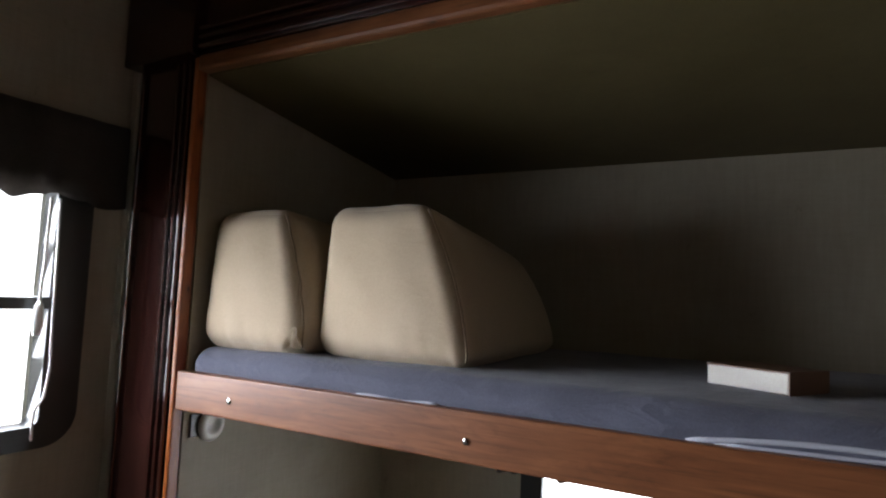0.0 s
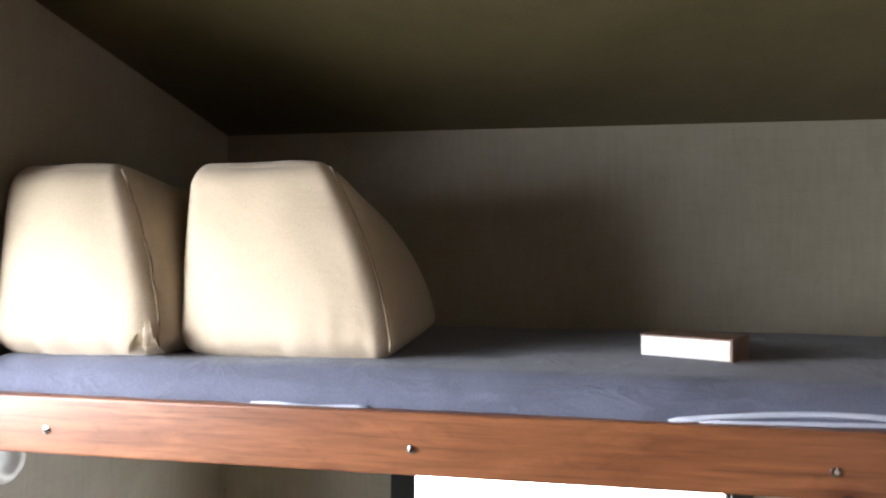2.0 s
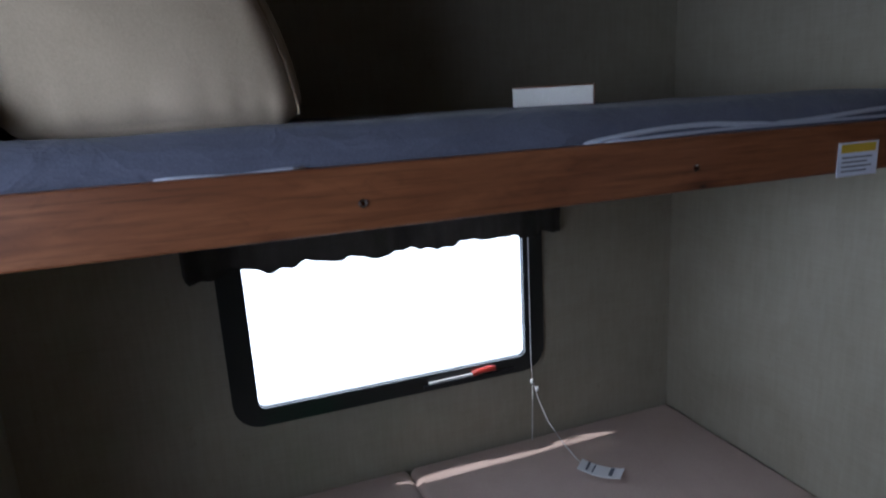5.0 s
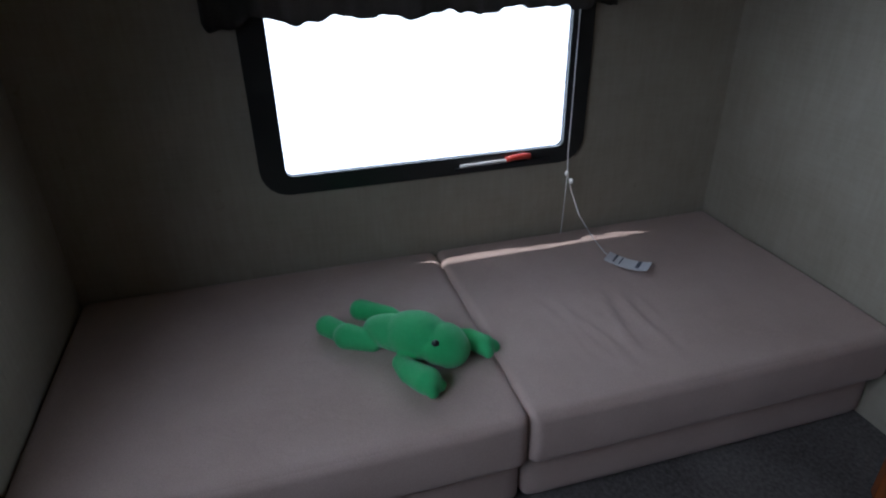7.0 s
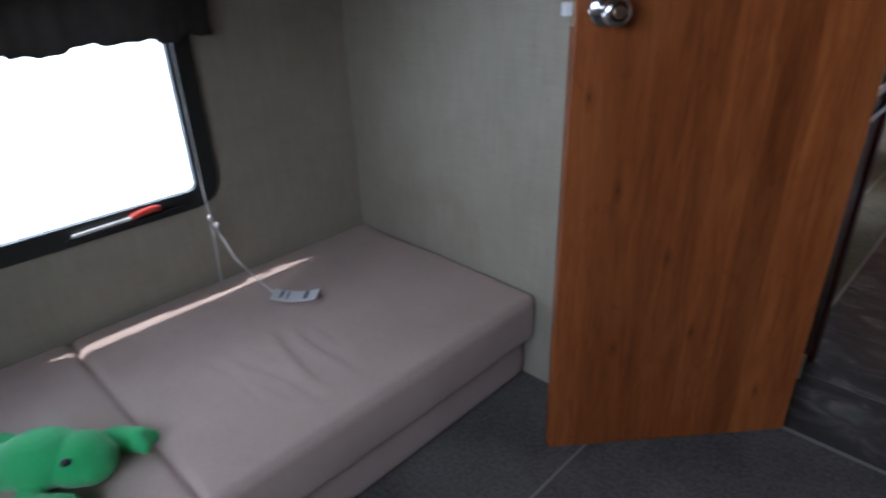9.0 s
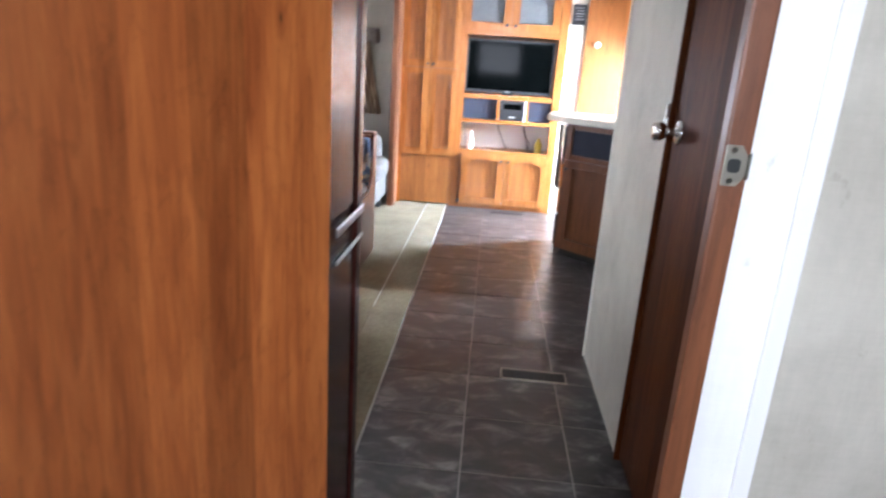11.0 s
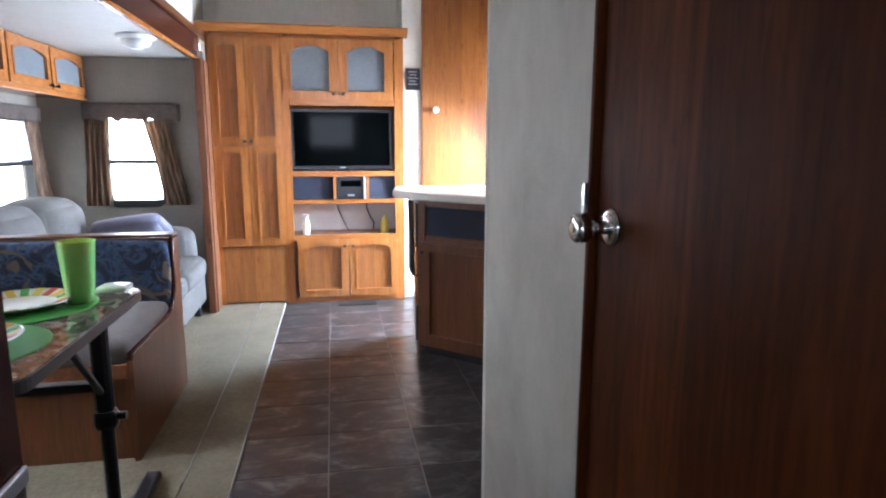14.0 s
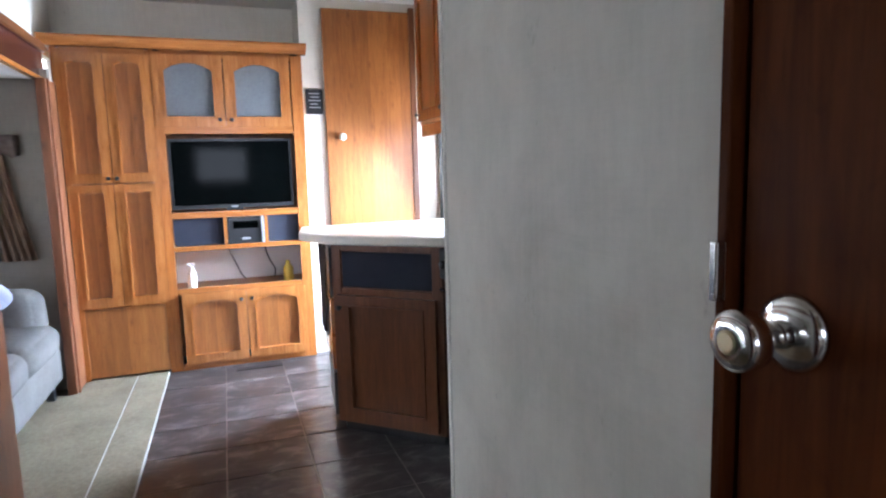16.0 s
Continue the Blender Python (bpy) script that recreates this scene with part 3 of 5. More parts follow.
structure(box("trim_partition", 0.459, 0.489, -0.028, -0.0205, 0.0, 2.24, M_WHITE, bevel=0.003), "white batten on the partition", "trim")
structure(box("wall_partition_panel", 0.4895, 1.498, -0.0245, -0.0202, 0.0, 2.245, M_WALL_BATH, bevel=0), "beige wallboard beside the white batten", "wall")

# bathroom wall and kitchen shell
wall_with_opening("wall_bathroom", "x", 0.494, 0.534, 0.0605, 1.545, 0.0, 2.30, [(0.149, 0.810, 0.0, 1.95)], M_WALL_BATH, "grey-beige streaked wallboard of the bathroom wall")
structure(box("trim_bathroom_corner", 0.488, 0.540, 1.5455, 1.557, 0.0, 2.30, M_CREAM, bevel=0.003), "cream corner bead at the end of the bathroom wall", "trim")
structure(box("wall_bathroom_end", 0.540, 1.50, 1.51, 1.545, 0.0, 2.30, M_WALL_BATH, bevel=0), "wallboard at the kitchen end of the bathroom", "wall")
KW = (2.75, 3.80, 0.98, 1.45)
# Unseen opening, added so that lamp's daylight gets past the peninsula.
EW = (3.88, 4.40, 0.15, 1.95)
wall_with_opening("wall_kitchen_side", "x", 1.50, 1.55, 0.06, 4.80, 0.0, 2.30, [KW, EW], M_CREAM, "cream kitchen wall with a window and an added tall glazed opening")
structure(box("wall_end", -0.90, 0.572, 4.75, 4.80, 0.0, 2.30, M_CREAM, bevel=0), "cream wall above and behind the media cabinet", "wall")
structure(box("wall_end_kitchen", 0.572, 1.50, 4.45, 4.80, 0.0, 2.30, M_CREAM, bevel=0), "cream end wall beside the media cabinet", "wall")
structure(box("ceiling", -0.90, 1.55, 0.06, 4.80, 2.30, 2.35, M_CEIL, bevel=0), "pale ceiling of the living area", "ceiling")

# living slide-out
SE = (-1.44, -1.11, 0.80, 1.365)
wall_with_opening("wall_slide_end", "y", 4.30, 4.35, -1.85, -0.80, 0.0, 1.80, [SE], M_TAUPE, "taupe end panel of the slide-out with a small window")
SS = (2.4, 4.12, 0.78, 1.34)
SD = (1.20, 2.05, 0.78, 1.34)
wall_with_opening("wall_slide_side", "x", -1.90, -1.85, 0.36, 4.35, 0.0, 1.80, [SD, SS], M_TAUPE, "taupe outer panel of the slide-out with two windows")
structure(box("wall_slide_near", -1.85, -0.40, 0.335, 0.37, 0.0, 1.80, M_TAUPE, bevel=0), "taupe near end panel of the slide-out", "wall")
structure(box("ceiling_slide", -1.849, -0.86, 0.372, 4.299, 1.745, 1.81, M_CEIL, bevel=0), "pale ceiling of the slide-out", "ceiling")
structure(box("wall_over_slide", -0.90, -0.86, 0.06, 4.80, 1.915, 2.30, M_CREAM, bevel=0), "cream wall above the slide-out opening", "wall")
t = thing("trim_slide_header", (-0.85, 2.3, 1.75), "dark moulded wood header along the slide-out opening", "trim", kind="structure")
part("board", box_bm(-0.859, -0.835, 0.42, 4.40, 1.76, 1.93, 0.004), M_DARK, t)
part("lip", box_bm(-0.862, -0.825, 0.42, 4.40, 1.735, 1.759, 0.006), M_OAK_Y, t, "honey wood lower lip")
part("crown", box_bm(-0.834, -0.815, 0.42, 4.40, 1.90, 1.945, 0.006), M_ISLAND, t)
t = thing("trim_slide_post", (-0.80, 4.25, 0.0), "pinkish brown wood post at the far edge of the slide-out", "trim", kind="structure")
part("board", box_bm(-0.835, -0.785, 4.18, 4.398, 0.0, 1.735, 0.004), M_TRIM, t)
part("bead", box_bm(-0.784, -0.774, 4.20, 4.225, 0.0, 1.735, 0.003), M_TRIM, t)

# dark end panel of the slide-out beside the doorway
t = thing("trim_slide_near_post", (-0.31, 0.16, 0.0), "dark glossy reddish-brown framed panel beside the doorway with two pale reflection strips", "trim", kind="structure")
part("board", box_bm(-0.350, -0.292, 0.0625, 0.452, 0.0, 2.28, 0.003), M_DARK, t)
part("stile", box_bm(-0.2915, -0.280, 0.063, 0.125, 0.0, 2.28, 0.004), M_DARK, t)
part("stile", box_bm(-0.2915, -0.280, 0.405, 0.452, 0.0, 2.28, 0.004), M_DARK, t)
part("upper_panel", box_bm(-0.2915, -0.287, 0.1255, 0.4045, 0.865, 2.20, 0.002), M_DARK, t)
part("lower_panel", box_bm(-0.2915, -0.287, 0.1255, 0.4045, 0.05, 0.770, 0.002), M_DARK, t)
# Raised pale bars stand in for gloss reflections along the panel's groove.
for z, h in ((0.832, 0.020), (0.774, 0.010)):
    part("strip", box_bm(-0.2798, -0.274, 0.20, 0.447, z, z + h, 0.003), M_SILVER, t, "pale strip standing in for a reflection")
structure(box("wall_slide_stub", -0.86, -0.351, 0.0605, 0.33, 0.0, 2.30, M_TAUPE, bevel=0), "panel behind the dark post", "wall")


# ---- windows ----
def bunk_window(name, axis, a, sign, u0, u1, z0, z1, label, frame_w=0.066, mid=None, back=0.030, lip=0.022, bar=0.0):
    """Black rounded frame on the inner side of a wall, with its pane. sign: towards the room."""
    w = thing(name, (a, (u0 + u1) / 2, z0) if axis == "x" else ((u0 + u1) / 2, a, z0), label, "window", kind="structure")
    outer = rounded_rect(u0 - frame_w, u1 + frame_w, z0 - 0.05, z1 + 0.05, 0.075)
    inner = rounded_rect(u0 + 0.002, u1 - 0.002, z0 + 0.002, z1 - 0.002, 0.02)
    part("window_frame", ring_bm(outer, inner, axis, a - back * sign, a + 0.014 * sign), M_BLACK, w)
    lip_o = rounded_rect(u0 - 0.016, u1 + 0.016, z0 - 0.016, z1 + 0.016, 0.03)
    part("inner_lip", ring_bm(lip_o, inner, axis, a + 0.0145 * sign, a + lip * sign), M_BLACK, w)
    pane = part("pane", prism_bm(rounded_rect(u0, u1, z0, z1, 0.02), axis, a - (back + 0.004) * sign, a - back * sign), M_GLASS, w)
    pane.visible_shadow = name == "window_2"
    if mid is not None:
        bm = box_bm(u0, u1, a - 0.02 + bar, a + 0.006 + bar, mid - 0.014, mid + 0.014, 0.003) if axis == "y" else box_bm(a - 0.02, a + 0.006, u0, u1, mid - 0.014, mid + 0.014, 0.003)
        part("crossbar", bm, M_BLACK, w)
    return w


BWIN = bunk_window("window_1", "x", -1.625, 1, *BW, "wide window in a black rounded frame beside the lower bunk", back=0.003, lip=0.017)
part("latch_rail", box_bm(-1.611, -1.600, -1.10, -0.80, 0.532, 0.544, 0.003), M_BLACK_PLASTIC, BWIN)
bunk_window("window_2", "y", -2.42, 1, *RW, "small window in a black rounded frame in the rear wall", frame_w=0.088, mid=1.425, bar=0.030)
bunk_window("window_3", "x", 1.50, -1, *KW, "wide kitchen window in a black frame")
bunk_window("window_6", "x", 1.50, -1, *EW, "tall glazed panel of the entry door", frame_w=0.03)
bunk_window("window_4", "y", 4.30, -1, *SE, "narrow window in a black frame at the end of the slide-out", frame_w=0.03, mid=1.06)
bunk_window("window_8", "x", -1.85, 1, *SD, "window in a black frame beside the dinette", frame_w=0.04, mid=1.06)
bunk_window("window_5", "x", -1.85, 1, *SS, "wide window in a black frame behind the sofa", frame_w=0.04, mid=1.06)


def valance(name, axis, a, sign, u0, u1, z0, z1, mat, label, depth=0.05, waves=22, seed=3.0):
    """A gathered cloth valance with a wavy, uneven lower hem and a return at each end."""
    rows = []
    n = 120
    for j in range(9):
        f = j / 8
        row = []
        for i in range(n + 1):
            u = i / n
            uu = u0 + (u1 - u0) * u
            ripple = math.sin(u * waves * 2 * math.pi + 1.5 * noise.noise(Vector((u * 9, seed, 0)))) * 0.008 * (0.3 + f)
            ripple += 0.006 * f * noise.noise(Vector((u * 26, seed, f * 2)))
            edge = min(u, 1 - u) * (u1 - u0)
            out = depth * min(1.0, edge / 0.012) + ripple
            hem = 0.022 * noise.noise(Vector((u * 12, seed, 5))) + 0.010 * noise.noise(Vector((u * 34, seed, 9)))
            z = z1 - (z1 - z0 + hem) * f
            row.append((a + sign * out, uu, z) if axis == "x" else (uu, a + sign * out, z))
        rows.append(row)
    t = thing(name, (a, (u0 + u1) / 2, z0) if axis == "x" else ((u0 + u1) / 2, a, z0), label, "valance")
    part("cloth", thicken(strip_bm(rows), 0.003), mat, t, smooth=True)
    lo, hi = sorted((a + sign * 0.002, a + sign * (depth - 0.012)))
    part("heading_board", box_bm(lo, hi, u0 + 0.014, u1 - 0.014, z1 - 0.016, z1 - 0.002, 0.002) if axis == "x" else box_bm(u0 + 0.014, u1 - 0.014, lo, hi, z1 - 0.016, z1 - 0.002, 0.002), M_BLACK, t)
    return t


valance("valance", "x", -1.623, 1, -1.712, -0.630, 0.972, 1.090, M_VALANCE, "dark gathered cloth valance over the bunk window", 0.055, 17)
valance("valance", "y", -2.418, 1, -0.765, 0.58, 1.66, 1.86, M_VALANCE, "dark cloth valance over the rear window", 0.05, 14, 8.0)


# ---- bunk room things ----
def rail():
    t = thing("bunk_rail", (-0.785, -1.17, 1.19), "reddish-brown knotty wooden rail along the upper bunk", "bed rail")
    part("board", box_bm(-0.80, -0.77, -2.152, -0.20, 1.197, 1.284, 0.004, 3), M_CHERRY_Y, t)
    for y in (-1.98, -1.414, -0.871, -0.33):
        part("screw", lathe_bm([(0.0065, 0.0), (0.006, 0.002), (0.003, 0.003)], (-0.77, y, 1.234), "x", 12), M_CHROME, t)
    return t


rail()
t = thing("warning_label", (-0.768, -0.51, 1.19), "white and yellow printed label on the bunk rail", "label")
part("paper", box_bm(-0.7695, -0.7685, -0.562, -0.463, 1.190, 1.250, 0), M_TAG, t)
part("heading", box_bm(-0.7684, -0.7679, -0.555, -0.470, 1.232, 1.247, 0), M_YELLOW, t, "yellow heading bar")
for k in range(4):
    part("text_bar", box_bm(-0.7684, -0.7679, -0.552, -0.478 - 0.012 * (k % 2), 1.222 - k * 0.008, 1.2245 - k * 0.008, 0), M_INK, t)

t = thing("upper_bunk_base", (-1.2, -1.17, 1.17), "plain panel that carries the upper bunk mattress", "bunk board")
part("panel", box_bm(-1.622, -0.801, -2.153, -0.198, 1.200, 1.2155, 0.002), M_WALL, t)

mat_t = thing("bunk_mattress", (-1.2, -1.17, 1.216), "slate-blue fabric mattress on the upper bunk", "mattress")
bm = soft_box_bm(-1.620, -0.792, -2.150, -0.200, 1.217, 1.338, 0.045, 0.004, 70, 2.0, 0.004)
for v in bm.verts:
    if v.co.x > -0.90:
        fold = noise.noise(Vector((v.co.y * 19 + v.co.z * 26, v.co.z * 9, 3.0)))
        v.co.x += 0.013 * max(0.0, fold) ** 1.4 - 0.006 * abs(noise.noise(Vector((v.co.y * 60 - v.co.z * 40, 1, 2))))
part("cover", bm, M_SLATE_FABRIC, mat_t, smooth=True)
pts = [(-0.789 + 0.002 * math.sin(k), -1.08 + k * 0.0435, 1.283 + 0.016 * min(1, k / 6) + 0.006 * math.sin(k * 0.5)) for k in range(20)]
part("zip_piping", tube_bm(pts, 0.0042), M_PIPING, mat_t, "pale grey zip edge", smooth=True)
pts = [(-0.788, -1.08 + k * 0.0435 + 0.05, 1.2845 + 0.006 * min(1, k / 6)) for k in range(19)]
part("zip_piping", tube_bm(pts, 0.003), M_PIPING, mat_t, "pale grey zip edge", smooth=True)
part("zip_piping", tube_bm([(-0.789, -1.66 + k * 0.02, 1.2835 + 0.0015 * math.sin(k)) for k in range(10)], 0.0028), M_PIPING, mat_t, "pale grey zip edge", smooth=True)


def wedge_cushion(name, y0, y1, x0, x1, z0, z1, lean, seed, label, tuft=False):
    """A back cushion: its front nearly square, its top slanting back and one side slanting in."""
    t = thing(name, ((x0 + x1) / 2, (y0 + y1) / 2, z0), label, "cushion", group="loose back cushions")
    bm = soft_box_bm(x0, x1, y0, y1, z0, z1, 0.050, 0.020, 44, seed, 0.0025)
    for v in bm.verts:
        h = (v.co.z - z0) / (z1 - z0)
        back = (x1 - v.co.x) / (x1 - x0)
        side = (v.co.y - y0) / (y1 - y0)
        v.co.y -= lean * max(0.0, h) ** 1.7 * side
        v.co.z -= 0.20 * back * max(0, h) * (z1 - z0)
        v.co.x -= 0.03 * h * (1 - back)
        v.co.y -= 0.035 * back * side
        if back < 0.15:
            pucker = noise.noise(Vector((v.co.y * 42, v.co.z * 6, seed)))
            v.co.x += 0.007 * pucker * max(0.0, 1 - h / 0.30) + 0.003 * noise.noise(Vector((v.co.y * 13 + v.co.z * 9, v.co.z * 11, seed + 2)))
    part("cover", bm, M_TAN, t, smooth=True)
    seam = []
    for k in range(19):
        h = 0.05 + 0.90 * k / 18
        seam.append((x1 - 0.0145 - 0.03 * h + 0.002 * noise.noise(Vector((k * 0.7, seed, 0))), y1 - 0.014 - lean * h ** 1.7 + 0.003 * noise.noise(Vector((k * 0.5, seed, 4))), z0 + h * (z1 - z0)))
    part("edge_seam", tube_bm(seam, 0.0022, 8), M_SEAM, t, smooth=True)
    if tuft:
        bm = bmesh.new()
        rows = []
        for j in range(5):
            f = j / 4
            rows.append([(x1 - 0.004 + 0.014 * math.sin(k * 1.9 + j) * f, y1 - 0.030 - 0.022 * (k - 3) / 3 * (0.25 + f), z0 + 0.062 - 0.050 * f) for k in range(7)])
        part("corner_gather", thicken(strip_bm(rows), 0.003), M_TAN, t, "gathered loose corner of the cover", smooth=True)
    return t


wedge_cushion("back_cushion", -1.843, -1.456, -1.48, -0.858, 1.336, 1.672, 0.125, 4.0, "plump tan fabric cushion standing on the upper bunk")
wedge_cushion("back_cushion", -2.154, -1.824, -1.48, -0.815, 1.336, 1.665, 0.105, 7.0, "tan fabric cushion with a gathered corner standing against the bunk end", tuft=True)

t = thing("book", (-1.08, -0.95, 1.34), "thick paperback book with pale pages lying on the bunk", "book")
TB = Matrix.Translation((-1.045, -0.972, 1.3395)) @ Matrix.Rotation(radians(-29), 4, "Z")
bm = box_bm(-0.060, 0.060, -0.072, 0.072, 0.003, 0.036, 0.002)
bm.transform(TB)
part("page_block", bm, M_PAPER, t, "pale page block")
for z in (0.0, 0.0365):
    bm = box_bm(-0.062, 0.061, -0.074, 0.0715, z, z + 0.0025, 0.0008)
    bm.transform(TB)
    part("cover", bm, M_BOOKCOVER, t)
bm = box_bm(-0.062, 0.061, 0.0725, 0.0755, 0.0, 0.039, 0.0008)
bm.transform(TB)
part("spine", bm, M_BOOKCOVER, t)

t = thing("wall_switch", (-0.86, -2.15, 1.11), "round white reading-light switch on a dark plate under the bunk", "switch")
part("plate", box_bm(-0.885, -0.815, -2.155, -2.149, 1.125, 1.180, 0.003), M_BLACK_PLASTIC, t)
part("ring", lathe_bm([(0.036, 0.0), (0.038, 0.006), (0.030, 0.014), (0.018, 0.010), (0.016, 0.004)], (-0.872, -2.1485, 1.148), "y", 24), M_WHITE_PLASTIC, t, smooth=True)


def bed_half(y0, y1, seed, label):
    t = thing("bed_cushion", (-1.24, (y0 + y1) / 2, 0.0), label, "mattress", group="lower bunk cushions")
    part("base_cushion", soft_box_bm(-1.618, -0.885, y0, y1, 0.002, 0.142, 0.03, 0.006, 14, seed, 0.004), M_MAUVE, t, smooth=True)
    bm = soft_box_bm(-1.618, -0.858, y0, y1, 0.140, 0.285, 0.024, 0.007, 104 if y0 > -1.3 else 30, seed + 5, 0.003)
    for v in bm.verts:
        if v.co.z > 0.24 and y0 > -1.3:
            for k in range(7):
                s = (v.co.x + 1.27 - 0.02 * (k % 3)) / 0.30
                if 0 < s < 1:
                    yk = -1.00 + 0.048 * k + 0.013 * math.sin(k * 2.7) + 0.05 * s * (3.2 - k) / 3 + 0.012 * math.sin(5 * s + k * 1.9)
                    q = (v.co.y - yk) / 0.011
                    v.co.z += (0.0030 + 0.0022 * (k % 3)) * math.sin(math.pi * s ** (0.7 + 0.25 * (k % 4))) ** 0.8 * (math.exp(-q * q) - 0.7 * math.exp(-(q - 1.9) ** 2))
    part("top_cushion", bm, M_MAUVE, t, smooth=True)
    return t


bed_half(-1.163, -0.199, 1.0, "taupe fabric bed cushion with creases on the lower bunk")
bed_half(-2.150, -1.1645, 9.0, "smooth taupe fabric bed cushion on the lower bunk")


def plush():
    """A limp green plush toy lying face down, arms and legs spread."""
    bm = bmesh.new()

    def blob(c, r, turn=0.0, seg=20):
        b2 = bmesh.new()
        bmesh.ops.create_uvsphere(b2, u_segments=seg, v_segments=seg // 2 + 2, radius=1.0, matrix=Matrix.Translation(c) @ Matrix.Rotation(radians(turn), 4, "Z") @ Matrix.Diagonal((*r, 1)))
        me = bpy.data.meshes.new("joined")
        b2.to_mesh(me)
        b2.free()
        bm.from_mesh(me)
        bpy.data.meshes.remove(me)
    z = 0.288

    def limb(points, r0, r1):
        """A stuffed limb: beads along a bent line, swelling from r0 to r1."""
        pts = [Vector((x, y, 0)) for x, y in points]
        for a, b2 in zip(pts, pts[1:]):
            for k in range(7):
                f = k / 6
                p = a.lerp(b2, f)
                i = (pts.index(a) + f) / (len(pts) - 1)
                r = r0 + (r1 - r0) * i
                blob((p.x, p.y, z + r * 0.88), (r, r, r * 0.92), 0, 14)
    blob((-1.152, -1.372, z + 0.048), (0.096, 0.048, 0.042), 50)
    blob((-1.126, -1.338, z + 0.056), (0.080, 0.061, 0.054), 52)
    blob((-1.084, -1.290, z + 0.050), (0.058, 0.056, 0.047), 56)
    blob((-1.068, -1.275, z + 0.044), (0.044, 0.050, 0.040), 56)
    limb([(-1.175, -1.435), (-1.205, -1.490)], 0.026, 0.033)
    limb([(-1.222, -1.492), (-1.268, -1.530)], 0.026, 0.028)
    limb([(-1.225, -1.350), (-1.268, -1.378), (-1.312, -1.440)], 0.023, 0.029)
    limb([(-1.080, -1.385), (-1.040, -1.376), (-0.998, -1.350)], 0.024, 0.033)
    limb([(-1.150, -1.262), (-1.124, -1.215), (-1.086, -1.192)], 0.021, 0.027)
    for cx, cy in ((-0.978, -1.336), (-1.070, -1.180)):
        for dx, dy in ((-0.010, 0.012), (0.006, -0.008)):
            blob((cx + dx, cy + dy, z + 0.018), (0.015, 0.015, 0.016), 0, 12)
    for v in bm.verts:
        v.co.z = max(v.co.z, z - 0.002)
    ob = part("plush_toy", bm, M_GREEN_PLUSH, smooth=True)
    fuse = ob.modifiers.new("fuse", "REMESH")
    fuse.mode, fuse.voxel_size, fuse.use_smooth_shade = "VOXEL", 0.0045, True
    soft = ob.modifiers.new("soft", "SMOOTH")
    soft.factor, soft.iterations = 0.5, 1
    part("eye", lathe_bm([(0.001, 0.0), (0.008, 0.001), (0.009, 0.006), (0.005, 0.010), (0.001, 0.011)], (-1.050, -1.316, z + 0.078), "z", 14), M_BLACK_PLASTIC, ob, "black button eye", smooth=True)
    return tagged(ob, "limp green plush toy lying face down on the bed", "plush toy")


plush()

t = thing("blind_cord", (-1.60, -0.74, 0.29), "thin white blind cord hanging from the window to the bed", "cord")
part("cord", tube_bm([(-1.585, -0.752, 1.00 - 0.055 * k) for k in range(9)] + [(-1.585, -0.748, 0.50), (-1.58, -0.752, 0.44), (-1.57, -0.762, 0.30)], 0.0016, 6), M_CORD, t)
part("cord", tube_bm([(-1.585, -0.750, 0.505), (-1.570, -0.738, 0.44), (-1.535, -0.722, 0.37), (-1.48, -0.70, 0.318), (-1.42, -0.69, 0.296), (-1.385, -0.685, 0.292)], 0.0016, 6), M_CORD, t)
part("bead", lathe_bm([(0.003, 0), (0.006, 0.004), (0.006, 0.012), (0.003, 0.016)], (-1.585, -0.750, 0.485), "z", 10), M_WHITE_PLASTIC, t, smooth=True)
part("bead", lathe_bm([(0.003, 0), (0.006, 0.004), (0.006, 0.012), (0.003, 0.016)], (-1.576, -0.738, 0.462), "z", 10), M_WHITE_PLASTIC, t, smooth=True)

t = thing("blind_cord", (-0.56, -2.37, 1.15), "white looped blind cord with a tassel beside the rear window", "cord")
CX = -0.577
part("cord", tube_bm([(CX - 0.002, -2.366, 1.66), (CX, -2.366, 1.52), (CX + 0.004, -2.366, 1.43)], 0.0035, 6), M_CORD, t)
part("tassel", lathe_bm([(0.004, 0.0), (0.009, -0.012), (0.012, -0.050), (0.007, -0.075)], (CX + 0.004, -2.366, 1.43), "z", 12), M_WHITE_PLASTIC, t, smooth=True)
part("loop", tube_bm([(CX - 0.020, -2.364, 1.66), (CX - 0.026, -2.364, 1.40), (CX - 0.030, -2.364, 1.28), (CX - 0.022, -2.364, 1.22), (CX - 0.005, -2.364, 1.195), (CX - 0.003, -2.364, 1.17), (CX - 0.004, -2.364, 1.13)], 0.0028, 6), M_CORD, t, smooth=True)

t = thing("paper_tag", (-1.34, -0.66, 0.288), "white printed safety tag lying on the bed", "tag")
TT = Matrix.Translation((-1.332, -0.667, 0.2985)) @ Matrix.Rotation(radians(-49), 4, "Z")
bm = box_bm(-0.027, 0.027, -0.062, 0.062, 0.002, 0.004, 0)
bmesh.ops.subdivide_edges(bm, edges=[ed for ed in bm.edges if abs(ed.verts[0].co.y - ed.verts[1].co.y) > 0.05], cuts=10)
for v in bm.verts:
    v.co.z += 0.009 * (v.co.y / 0.062) ** 2
bm.transform(TT)
part("paper", bm, M_WHITE, t)
for y0, y1, z in ((0.026, 0.036, 0.0083), (-0.040, -0.034, 0.0100), (-0.022, -0.018, 0.0060)):
    bm = box_bm(-0.020, 0.020, y0, y1, z, z + 0.0012, 0)
    bm.transform(TT)
    part("print_bar", bm, M_INK, t, "grey printed bar")

